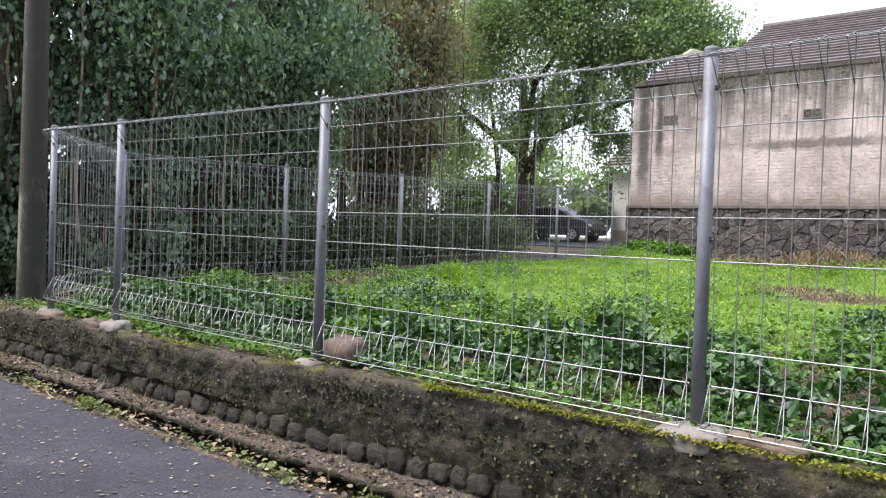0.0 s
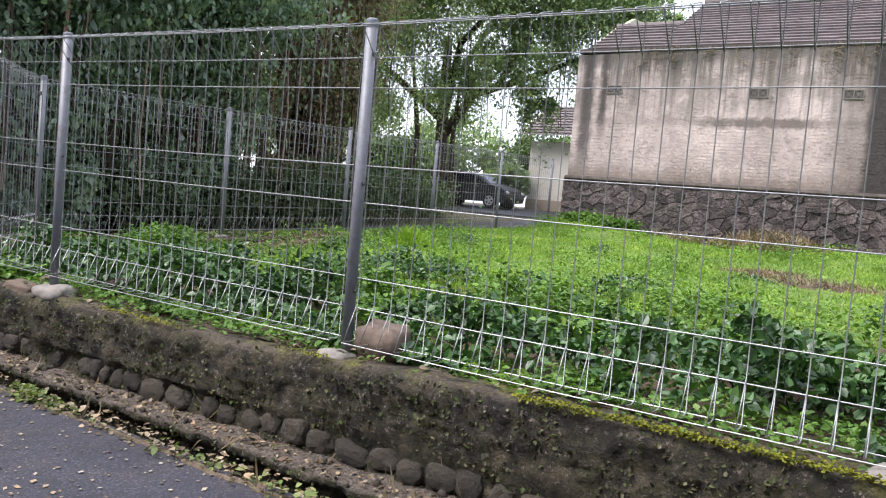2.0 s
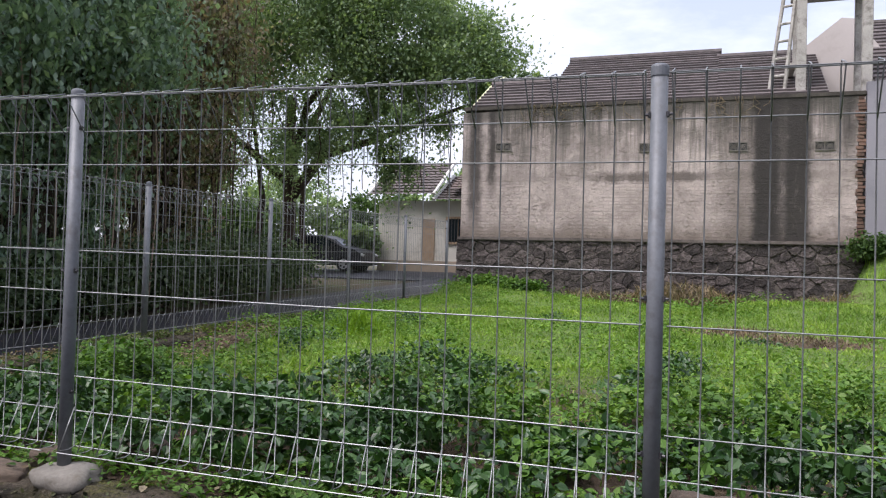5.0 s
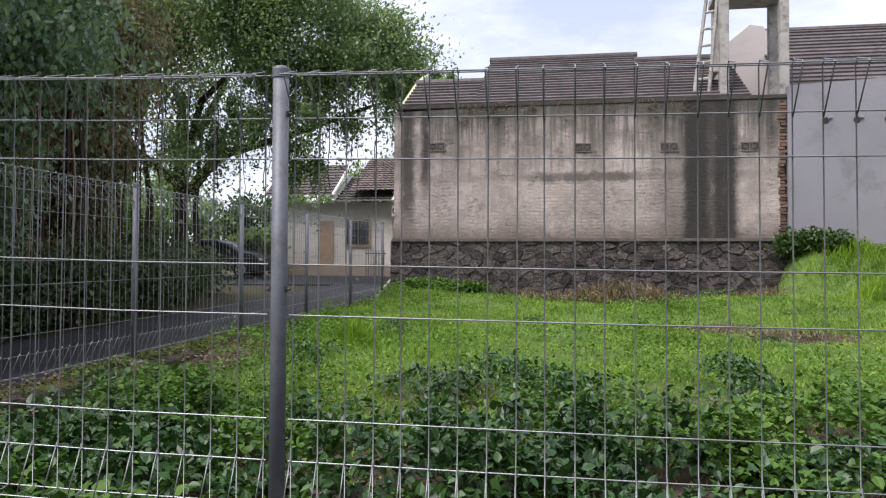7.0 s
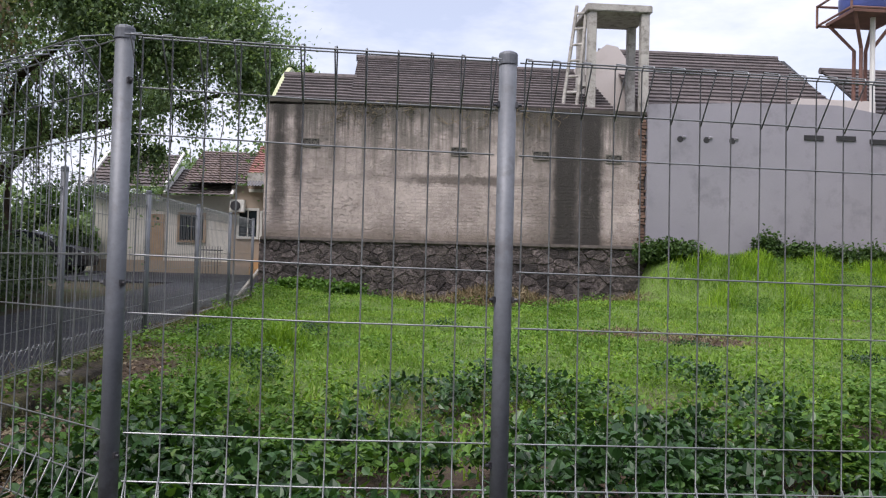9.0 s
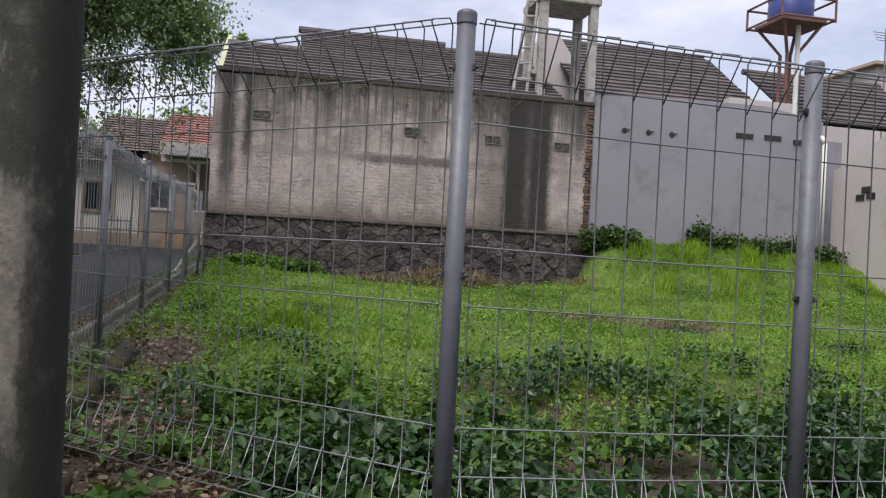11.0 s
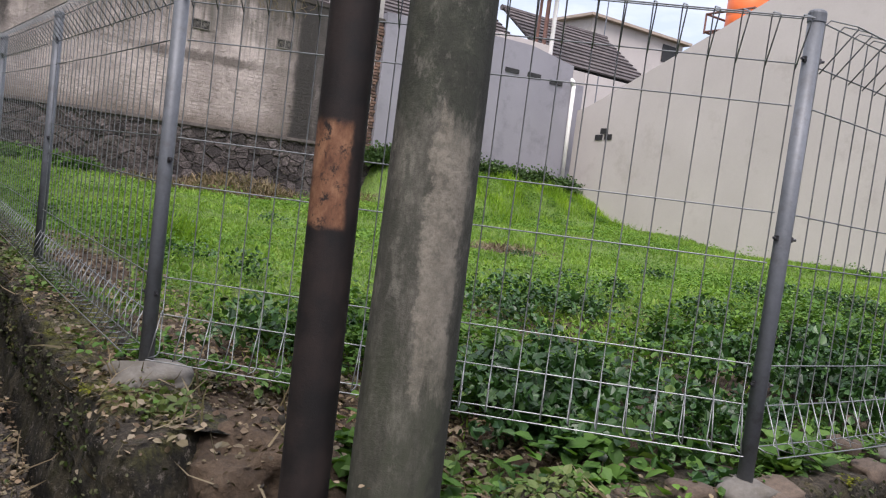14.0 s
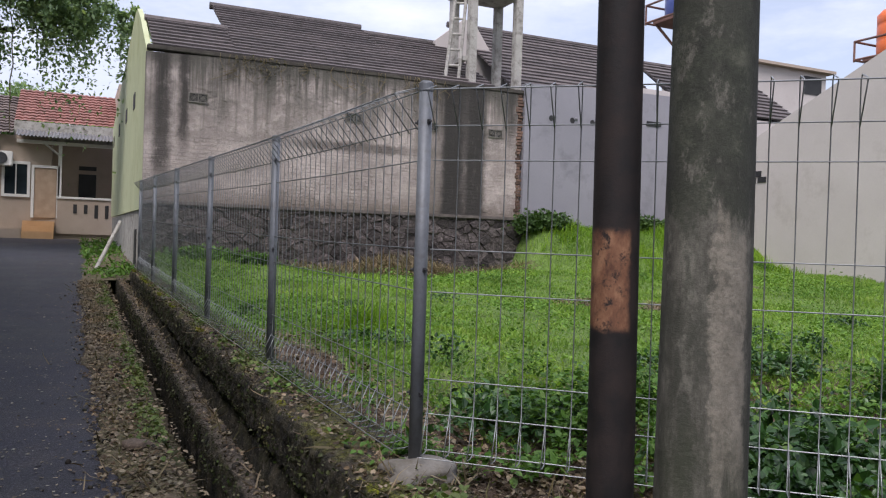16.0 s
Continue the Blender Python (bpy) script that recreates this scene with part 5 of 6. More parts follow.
def barred_house():
    h = thing("barred_house", "cream terraced house with a barred window", "house")
    part("wall", box_bm(-17.0, -11.72, 30.0, 30.2, 0.4, 3.8), M_PALE, h)
    part("plinth", box_bm(-17.0, -11.72, 29.95, 30.0, 0.4, 1.15), M_BEIGE, h)
    window(h, -13.7, -12.75, 2.0, 3.0, 30.0, 7, M_WOOD)
    part("door", box_bm(-14.9, -14.3, 29.96, 30.0, 0.9, 3.0), M_WOOD, h, "pale wooden door")
    roof_z = ((-14.2, -11.6, 3.75, 5.1), (-17.3, -14.2, 4.0, 5.7))
    for x0, x1, z0, z1 in roof_z:
        v, f = tiles(x0, x1, 29.5, z0, 32.2, z1, 0.3)
        array_mesh("roof", v, f, M_TILE, h)["label"] = "dark tiled roof slope"
        for xv in (x0, x1):
            part("verge_board", tube_bm(((xv, 29.45, z0 + 0.04), (xv, 32.2, z1 + 0.06)), 0.08, 5), M_WHITE, h)
    gate = thing("yard_gate", "low barred iron yard gate", "gate")
    part("rail", tube_bm(((-12.7, 29.2, 1.6), (-11.8, 29.2, 1.6)), 0.025, 6), M_BOLT, gate)
    for i in range(8):
        part("bar", tube_bm(((-12.65 + 0.11 * i, 29.2, 0.62), (-12.65 + 0.11 * i, 29.2, 1.75)), 0.015, 5), M_BOLT, gate)
    ac = thing("air_conditioner", "white outdoor air conditioner unit on the house wall", "air conditioner")
    part("case", box_bm(-11.68, -11.1, 29.6, 29.9, 3.15, 3.65, bevel=0.02), M_WHITE, ac)
    part("fan_grille", tube_bm(((-11.45, 29.575, 3.4), (-11.45, 29.605, 3.4)), 0.2, 16), M_BOLT, ac, "round dark fan grille")


def leaning_pipe():
    p = link_mesh("leaning_pipe", tube_bm(((-8.75, 15.6, road_z(15.6)), (-8.2, 17.2, 1.2)), 0.04, 8), M_TOWER)
    tagged(p, "pale plastic pipe leaning against the grey wall", "pipe")


def car():
    """A dark hatchback, nose towards +x."""
    c = thing("parked_car", "dark blue-black car parked beside the houses", "car", pose(-18.25, 27.4, road_z(27.4)))
    half = ((-2.05, 0.35), (-2.1, 0.75), (-1.98, 0.98), (-1.55, 1.05), (-1.2, 1.36), (-0.6, 1.47), (0.2, 1.46), (0.75, 1.3), (1.2, 1.0), (1.75, 0.92), (2.02, 0.78), (2.1, 0.5), (2.05, 0.3), (1.7, 0.25), (-1.7, 0.25))
    bm = bmesh.new()
    rings = []
    for y, k in ((-0.86, 0.0), (-0.8, 0.03), (-0.62, 0.06), (0.62, 0.06), (0.8, 0.03), (0.86, 0.0)):
        wide = []
        for x, z in half:
            yy = y * (0.84 if z > 1.2 else 0.97 if z > 0.95 else 1)
            wide.append(bm.verts.new((x * (0.985 + k * 0.25), yy, z + (k if z > 0.9 else 0) * 0.4)))
        rings.append(wide)
    for a, b in zip(rings, rings[1:]):
        for i in range(len(half)):
            j = (i + 1) % len(half)
            bm.faces.new((a[i], a[j], b[j], b[i]))
    bm.faces.new(rings[0])
    bm.faces.new(rings[-1][::-1])
    part("body", bm, M_CAR, c)
    for s in (-1, 1):
        bm = bmesh.new()
        prism(bm, ((-1.1, 1.06), (-0.95, 1.32), (-0.55, 1.4), (-0.05, 1.41), (-0.05, 1.05)), s * 0.82 - 0.02, s * 0.82 + 0.02)
        part("side_window", bm, M_PANE, c, "dark side window")
        bm = bmesh.new()
        prism(bm, ((0.0, 1.05), (0.0, 1.41), (0.25, 1.4), (0.72, 1.22), (0.95, 1.03)), s * 0.82 - 0.02, s * 0.82 + 0.02)
        part("side_window", bm, M_PANE, c, "dark side window")
        part("headlamp", lump(5, 0.2, 0.14, 0.07, 0.1, 2), M_LAMP, c, "clear headlamp", True).matrix_basis = pose(1.92, s * 0.68, 0.72, 0, 12, 0)
        part("mirror", box_bm(0.75, 0.9, s * 0.98 - 0.08, s * 0.98 + 0.08, 1.02, 1.14, bevel=0.02), M_CAR, c)
        for x in (-1.3, 1.3):
            w = part("wheel", tube_bm(((x, s * 0.72, 0.31), (x, s * 0.9, 0.31)), 0.31, 24), M_TYRE, c, "black rubber tyre")
            part("rim", tube_bm(((x, s * 0.9, 0.31), (x, s * 0.915, 0.31)), 0.21, 20), M_RIM, w, "silver alloy rim")
            for k in range(5):
                a = 2 * math.pi * k / 5
                part("spoke_gap", tube_bm(((x + 0.13 * math.cos(a), s * 0.91, 0.31 + 0.13 * math.sin(a)), (x + 0.13 * math.cos(a), s * 0.92, 0.31 + 0.13 * math.sin(a))), 0.045, 8), M_TYRE, w)
    part("windscreen", prism(bmesh.new(), ((0.74, 1.29), (1.18, 1.0), (1.2, 1.02), (0.77, 1.33)), -0.62, 0.62), M_PANE, c, "dark windscreen")


porch_house()
barred_house()
leaning_pipe()
car()


# ---------------------------------------------------------------- trees
def tree(name, label, trunk, limbs, clumps, leaf, material, n, roots=(), droop=0.0, tilt=0.9, lean=None):
    """trunk: (points, radii); limbs: lists of (points, radius); clumps: centre, spread in x, y, z, share."""
    t = thing(name, label, "tree")
    part("trunk", tube_bm(trunk[0], trunk[1], 14), M_BARK, t, smooth=True)
    for pts, r in limbs:
        part("limb", tube_bm(pts, [r * (1 - 0.75 * i / (len(pts) - 1)) for i in range(len(pts))], 8), M_BARK, t, smooth=True)
    places, sizes = [], []
    total = sum(c[2] for c in clumps)
    for (cx, cy, cz), (sx, sy, sz), share in clumps:
        k = int(n * share / total)
        subs = max(6, int(20 * share))
        u = rng.normal(size=(subs, 3))
        u /= np.linalg.norm(u, axis=1)[:, None]
        centre = np.array([cx, cy, cz]) + u * np.array([sx, sy, sz]) * rng.uniform(0.55, 1.0, (subs, 1))
        which = rng.integers(0, subs, k)
        size = rng.uniform(0.28, 0.62, (subs, 1))[which] * min(sx, sy, sz) * 0.55
        q = centre[which] + rng.normal(0, 1, (k, 3)) * size * np.array([1, 1, 0.75])
        if droop:
            q[:, 2] -= rng.exponential(droop, k) * (rng.random(k) < 0.5)
        places.append(q)
        sizes.append(rng.uniform(0.6, 1.3, k) * leaf)
    q, s = np.concatenate(places), np.concatenate(sizes)
    keep = q[:, 2] > road_z(float(q[:, 1].mean())) + 0.02
    scatter("crown", q[keep], s[keep], material, tilt, "petal", t, lean, aspect=0.3)
    for pts, r, mat_ in roots:
        part("aerial_root", tube_bm(pts, r, 5), mat_, t)
    return t


def hang(x, y, z0, z1, seed):
    r = random.Random(seed)
    return [(x + r.uniform(-0.06, 0.06), y + r.uniform(-0.06, 0.06), z0 + (z1 - z0) * i / 7) for i in range(8)]


def near_trees():
    """Old trees along the far side of the side road: thick trunks, curtains of aerial roots, hanging foliage."""
    mats = (M_DARKLEAF, M_DARKLEAF, M_DARKLEAF, M_BROWNLEAF)
    spots = ((-13.6, 0.6), (-13.2, 4.2), (-13.8, 8.0), (-15.6, 13.4))
    r = random.Random(31)
    for i, (x, y) in enumerate(spots):
        g = road_z(y)
        trunk = ([(x, y, g - 0.2), (x + 0.1, y, g + 2), (x, y + 0.2, g + 4.5), (x - 0.2, y + 0.2, g + 8)], [0.55, 0.4, 0.34, 0.18])
        limbs = [([(x, y, g + 3.0), (x + 1.0, y + s * 0.8, g + 4.6), (x + 1.7, y + s * 1.5, g + 5.5)], 0.14) for s in (-1, 1)]
        limbs += [([(x + r.uniform(-0.3, 0.5), y + o, g - 0.1), (x + r.uniform(-0.2, 0.6), y + o * 0.9, g + 2.5), (x + 0.2, y + o * 0.5, g + 5.0)], r.uniform(0.1, 0.22)) for o in (-1.5, -0.8, 0.9, 1.6)]
        if i != 3:
            clumps = [((x + 0.5, y, g + 0.8), (1.0, 2.1, 0.7), 1.3), ((x + 0.1, y, g + 3.0), (1.2, 2.2, 1.5), 2.0), ((x + 0.6, y, g + 5.2), (1.7, 2.5, 1.6), 3.2), ((x + 0.2, y + 0.4, g + 8.0), (2.4, 2.7, 1.8), 2.6)]
        else:
            clumps = [((x + 0.3, y, g + 1.0), (1.0, 1.6, 1.0), 1.2), ((x + 0.2, y, g + 3.4), (1.2, 1.6, 1.6), 2.0), ((x + 0.4, y, g + 6.0), (1.6, 2.0, 1.9), 2.6), ((x, y, g + 8.4), (2.2, 2.2, 1.6), 1.8)]
        roots = [(hang(x + r.uniform(0.3, 1.5), y + r.uniform(-2.0, 2.0), g + 8.0, g + r.uniform(0.3, 3.2), 400 + i * 50 + k), r.uniform(0.008, 0.03), M_REDROOT if k == 0 and i == 0 else r.choice((M_PALEROOT, M_BARK, M_BARK))) for k in range(34)]
        tree("vine_tree", "tall dark tree draped with hanging vines", trunk, limbs, clumps, 0.135, mats[i], 60000 if i != 3 else 46000, roots, 0.4, 0.7, 1.0)
    # Added row that closes gaps; its dark leaves stand in for the crowns' shade.
    for x, y in ((-17.4, -1.5), (-17.6, 3.2), (-17.8, 7.6), (-19.0, 11.5)):
        g = road_z(y)
        tree("backing_tree", "added dark tree filling in for shade behind roadside trees", ([(x, y, g - 0.2), (x, y, g + 4), (x, y + 0.2, g + 8)], [0.4, 0.3, 0.15]), [([(x, y, g + 3), (x + 0.6, y + k, g + 6)], 0.12) for k in (-1.2, 1.2)],
             [((x, y, g + 1.6), (1.0, 2.4, 1.7), 2.0), ((x, y, g + 4.6), (1.1, 2.5, 1.8), 2.0), ((x, y, g + 7.6), (1.2, 2.5, 1.8), 2.0)], 0.3, M_SHRUBLEAF, 15000, (), 0.4, 0.7, 1.0)


def big_tree():
    x, y, g = -19.2, 25.6, 0.5
    trunk = ([(x, y, g - 0.3), (x + 0.2, y, g + 2), (x + 0.3, y - 0.3, g + 4.2), (x + 0.5, y - 0.6, g + 7)], [0.36, 0.28, 0.25, 0.16])
    limbs = [([(x + 1.3, y - 0.6, g - 0.2), (x + 1.1, y - 0.6, g + 2.6), (x + 1.5, y - 0.9, g + 6.0)], 0.17), ([(x - 1.2, y - 0.3, g - 0.2), (x - 0.9, y - 0.3, g + 3.0), (x - 1.4, y - 0.6, g + 7.0)], 0.2),
             ([(x + 0.2, y, g + 3.0), (x + 2.2, y - 1.0, g + 4.6), (x + 5, y - 2, g + 5.0), (x + 8.5, y - 3, g + 5.8)], 0.24),
             ([(x + 0.2, y, g + 4.0), (x + 2.0, y - 2, g + 6.4), (x + 5.0, y - 3.6, g + 8.0)], 0.2),
             ([(x + 0.2, y, g + 3.6), (x - 2.0, y - 1, g + 5.5), (x - 4.0, y - 2, g + 7.0)], 0.2),
             ([(x + 3.6, y - 1.6, g + 4.8), (x + 5.6, y - 3.2, g + 6.2), (x + 7.6, y - 4.6, g + 7.4)], 0.13),
             ([(x + 1.0, y - 0.4, g + 5.4), (x + 1.6, y + 1, g + 8.0), (x + 3.0, y + 2, g + 10)], 0.16)]
    clumps = [((x + 8.4, y - 3.6, g + 7.4), (2.4, 2.4, 1.3), 2.0), ((x + 6.2, y - 3.4, g + 8.4), (3.0, 2.8, 1.9), 3.0), ((x + 3.2, y - 4.6, g + 9.4), (3.4, 2.8, 2.0), 3.2),
              ((x + 0.0, y - 2.4, g + 8.6), (3.4, 3.0, 2.4), 2.6), ((x - 3.6, y - 2.4, g + 7.8), (3.2, 3.0, 2.4), 2.2), ((x + 4.6, y - 2.4, g + 6.2), (2.4, 2.0, 0.7), 0.35),
              ((x + 9.6, y - 3.8, g + 6.6), (1.8, 1.5, 0.7), 0.8), ((x + 11.2, y - 4.0, g + 6.3), (1.0, 0.9, 0.4), 0.22), ((x + 2.0, y - 1.6, g + 5.2), (2.2, 1.6, 0.9), 0.4), ((x + 3.4, y - 3.4, g + 4.6), (2.6, 1.4, 1.0), 0.35), ((x + 6.4, y - 4.0, g + 5.2), (1.8, 1.4, 0.9), 0.4), ((x - 1.5, y - 3.4, g + 4.2), (2.4, 1.4, 1.6), 0.9), ((x + 6.3, y - 3.6, g + 3.9), (0.7, 0.7, 0.8), 0.3), ((x + 4.6, y - 6.0, g + 11), (3.6, 2.6, 1.5), 1.6), ((x - 6.4, y - 2.0, g + 5.0), (2.0, 2.0, 2.6), 1.0)]
    tree("spreading_tree", "large spreading tree with drooping leafy branches", trunk, limbs, clumps, 0.13, M_TREELEAF, 190000, [(hang(x - 2.5 + 0.33 * k, y - 2.0 - 0.5 * (k % 3), g + 6.5, g + 2.6 + 0.55 * (k % 4), 80 + k), 0.012 + 0.006 * (k % 2), M_PALEROOT if k % 3 == 0 else M_BARK) for k in range(34)], 0.55)


def far_trees():
    spots = ((-30, 44, 4.2, 3.6, M_TREELEAF), (-24, 47, 3.6, 3.2, M_BUSHLEAF), (-19, 43, 3.2, 3.0, M_TREELEAF), (-14.5, 42, 4.6, 3.4, M_TREELEAF), (-11.5, 41, 5.6, 2.8, M_TREELEAF), (-9.2, 40, 4.6, 2.6, M_LIGHTLEAF),
             (-6, 44, 5.0, 3.0, M_TREELEAF), (-38, 40, 6.0, 5, M_TREELEAF), (-34, 30, 5, 4.5, M_DARKLEAF), (-27, 33, 2.2, 2.2, M_BUSHLEAF), (-17.7, 29.3, 1.5, 0.9, M_TREELEAF))
    for i, (x, y, z, s, m) in enumerate(spots):
        g = road_z(y) - 0.1
        tree("background_tree", "leafy tree behind the houses" if m is not M_LIGHTLEAF else "bright green leafy tree behind the houses", ([(x, y, g), (x, y, g + z * 0.5), (x + 0.2, y, g + z)], [0.25, 0.2, 0.1]),
             [([(x, y, g + z * 0.5), (x + s * 0.5 * k, y, g + z)], 0.1) for k in (-1, 1)],
             [((x, y, g + z), (s, s * 0.8, s * 0.55), 2), ((x + s * 0.5, y, g + z * 0.7), (s * 0.7, s * 0.6, s * 0.4), 1), ((x - s * 0.5, y - 0.4, g + z * 0.75), (s * 0.7, s * 0.6, s * 0.4), 1)], 0.3, m, 9000)


def hedge():
    """Low shrubs along the foot of the trees and beside the houses."""
    for i, (x, y, s, h) in enumerate(((-12.7, 1.5, 1.0, 0.6), (-12.8, 3.6, 1.0, 0.8), (-12.7, 5.8, 1.0, 0.7), (-12.8, 8.0, 1.0, 0.8), (-12.8, 10.2, 1.0, 0.9), (-12.9, 12.6, 1.1, 1.0), (-13.6, 15.0, 1.1, 0.9), (-14.6, 17.6, 1.2, 0.8), (-16.2, 19.6, 1.2, 0.7))):
        g = road_z(y)
        t = thing("roadside_shrub", "dark leafy shrub at the edge of the side road", "shrub", None, "roadside shrubs")
        part("stem", tube_bm(((x, y, g - 0.1), (x, y + 0.1, g + h)), [0.05, 0.02], 6), M_BARK, t)
        k = 3600
        u = rng.normal(size=(k, 3)) * np.array([0.36 * s, 0.62 * s, 0.36 * h]) + np.array([x, y, g + h * 0.75])
        u = u[u[:, 2] > g]
        scatter("leaves", u, rng.uniform(0.06, 0.13, len(u)), M_SHRUBLEAF, 0.9, "leaf", t)


near_trees()
for y_, z_, k_ in ((4.05, 2.67, 1), (4.1, 3.2, 2), (4.42, 2.86, 3)):
    ob_ = link_mesh("hanging_root", tube_bm(hang(-11.7, y_, 8.0, z_, 300 + k_), 0.013, 6), M_REDROOT if k_ < 3 else M_PALEROOT)
    tagged(ob_, "thin reddish aerial root hanging from a tree" if k_ < 3 else "thin pale aerial root hanging from a tree", "root", "hanging roots")
big_tree()
far_trees()
hedge()


# ---------------------------------------------------------------- plants on the lot
def stuff(ob, label, category):
    tagged(ob, label, category, kind="stuff")


def drop_in(n, x0, x1, y0, y1, margin=0.05):
    p = np.column_stack([rng.uniform(x0, x1, n), rng.uniform(y0, y1, n)])
    return p[inside_lot(p, margin)]


def off_bare(p, soft=0.35):
    """Chance to grow: none on bare soil."""
    k = np.ones(len(p))
    for x, y, a, b in BARE:
        d = np.sqrt(((p[:, 0] - x) / a) ** 2 + ((p[:, 1] - y) / b) ** 2) + 0.18 * wave(p, 4, 8)
        k = np.minimum(k, np.clip((d - 0.85) / soft, 0.02, 1))
    return k


def ground_cover():
    p = drop_in(250000, -7.8, 6.4, 0.04, 6.4)
    edge = 2.6 + 0.9 * np.clip((-4.8 - p[:, 0]) / 1.5, 0, 1) + 0.8 * wave(p * [1, 0], 0.9, 12) - 0.9 * np.clip(p[:, 0] / 4, -0.4, 1)
    thick = np.clip((edge - p[:, 1]) / 1.4, 0, 1) * np.clip((p[:, 1] - 0.08) / 0.2, 0.3, 1)
    thick *= np.clip(0.75 + 0.5 * wave(p, 1.6, 13), 0.25, 1.2) * off_bare(p)
    p = p[rng.random(len(p)) < thick * 0.95]
    hum = np.clip(0.42 + 0.5 * wave(p, 3.0, 14) + 0.45 * wave(p, 8.5, 15), 0.0, 1.25)
    keep = rng.random(len(p)) < np.clip(0.35 + 1.3 * hum, 0, 1)
    p, hum = p[keep], hum[keep]
    core = rng.integers(0, len(p), len(p) // 42)
    which = core[rng.integers(0, len(core), len(p))]
    own = 0.65 + 0.55 * rng.random(len(p))[which]
    p, hum = p[which] + rng.normal(0, 0.05, (len(p), 2)), hum[which] * own
    p[:, 1] = np.maximum(p[:, 1], 0.03)
    hgt = np.clip(0.07 + 0.31 * hum - 0.03 * p[:, 1], 0.04, 0.42) * np.clip((p[:, 1] - 0.08) / 0.3, 0.25, 1)
    z = lot_heights(p) + 0.02 + hgt * rng.random(len(p)) ** 0.33
    size = rng.uniform(0.024, 0.066, len(p)) * np.clip(1.05 - 0.12 * p[:, 1], 0.5, 1)
    # Front leaves get the darker material: shade of the plants' insides put into colour.
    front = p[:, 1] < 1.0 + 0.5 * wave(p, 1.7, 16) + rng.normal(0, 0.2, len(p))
    q = np.column_stack([p, z])
    stuff(scatter("front_weeds", q[front], size[front] * 1.05, M_SHADEDLEAF, 0.75, "leaf", aspect=0.34), "broad-leaved weeds behind the front fence, painted darker for shade", "weeds")
    q, size = q[~front], size[~front]
    stuff(scatter("ground_cover", q, size, M_VINELEAF, 0.5, "leaf", aspect=0.38), "dense broad-leaved creeper covering the front of the lot", "ground cover")


def strip_weeds():
    """Low bright weeds in the strip just inside the front fence."""
    p = drop_in(26000, -5.9, 6.0, 0.03, 0.62)
    p = p[rng.random(len(p)) < np.clip(0.55 + 0.6 * wave(p, 4.5, 61), 0.12, 1)]
    z = lot_heights(p) + 0.005 + 0.075 * rng.random(len(p)) * np.clip(0.6 + 0.5 * wave(p, 6, 62), 0.2, 1.3)
    stuff(scatter("strip_weeds", np.column_stack([p, z]), rng.uniform(0.018, 0.045, len(p)), M_VINELEAF, 0.5, "leaf"), "low small-leaved weeds just inside the front fence", "weeds")


def weed_clumps():
    """Bushier dark weeds that stand up in clumps among the low cover, their colour darkened for shaded pockets."""
    centres = np.concatenate([[(-2.8, 2.87), (-4.07, 2.87)], drop_in(260, -7.4, 6.0, 0.5, 8.5)])
    centres = centres[(rng.random(len(centres)) < np.clip(1.2 - centres[:, 1] / 3.4, 0.1, 1)) & (off_bare(centres) > 0.9)]
    mound = np.column_stack([rng.uniform(0.4, 5.8, 26), rng.uniform(11.4, 14.0, 26)])
    places, sizes = [], []
    for cx, cy in np.concatenate([centres, mound]):
        near = np.clip(1.15 - cy / 10, 0.55, 1)
        rad, hgt = rng.uniform(0.12, 0.36), rng.uniform(0.1, 0.3) * near
        k = int(1500 * rad * (0.5 + hgt * 2))
        u = rng.normal(size=(k, 3))
        u /= np.linalg.norm(u, axis=1)[:, None]
        u[:, 2] = np.abs(u[:, 2])
        q = u * rng.uniform(0.6, 1.05, (k, 1)) * [rad * rng.uniform(0.8, 1.5), rad, hgt]
        q[:, :2] *= 1 + 0.25 * rng.normal(size=(k, 1))
        q[:, :2] += (cx, cy)
        q[:, 1] = np.maximum(q[:, 1], 0.05)
        q[:, 2] += lot_heights(q[:, :2]) + 0.04
        places.append(q)
        sizes.append(rng.uniform(0.028, 0.07, k) * near)
    n = len(centres)
    q, w = np.concatenate(places[n:]), np.concatenate(sizes[n:])
    stuff(scatter("mound_weeds", q, w, M_VINELEAF, 0.7, "leaf", aspect=0.36), "green leafy weeds standing in clumps on the mound", "weeds")
    q, w = np.concatenate(places[:n]), np.concatenate(sizes[:n])
    stuff(scatter("weed_clumps", q, w, M_SHADEDLEAF, 0.7, "leaf", aspect=0.36), "dark green leafy weeds in clumps, darkened further for shade", "weeds")


def weeds():
    p = drop_in(150000, -7.8, 6.4, 1.6, 14.3)
    k = np.clip(wave(p, 1.3, 21) * 1.1 + 0.8 * wave(p, 4.0, 23) + 0.0 + 0.1 * np.clip((7.5 - p[:, 1]) / 4, 0, 1) + 0.9 * np.clip((-5.2 - p[:, 0]) / 1.5, 0, 1) - np.clip((p[:, 1] - 8) / 8, 0, 0.6), 0.03, 1) * off_bare(p)
    p = p[rng.random(len(p)) < k * 0.8]
    z = lot_heights(p) + 0.015 + 0.17 * rng.random(len(p)) ** 0.6 * np.clip(0.45 + 0.8 * wave(p, 3.2, 22) + 0.4 * wave(p, 8, 24), 0.12, 1.3)
    stuff(scatter("lot_weeds", np.column_stack([p, z]), rng.uniform(0.02, 0.05, len(p)), M_LOWLEAF, 0.5, "leaf"), "scattered low broad-leaved weeds among the grass", "weeds")


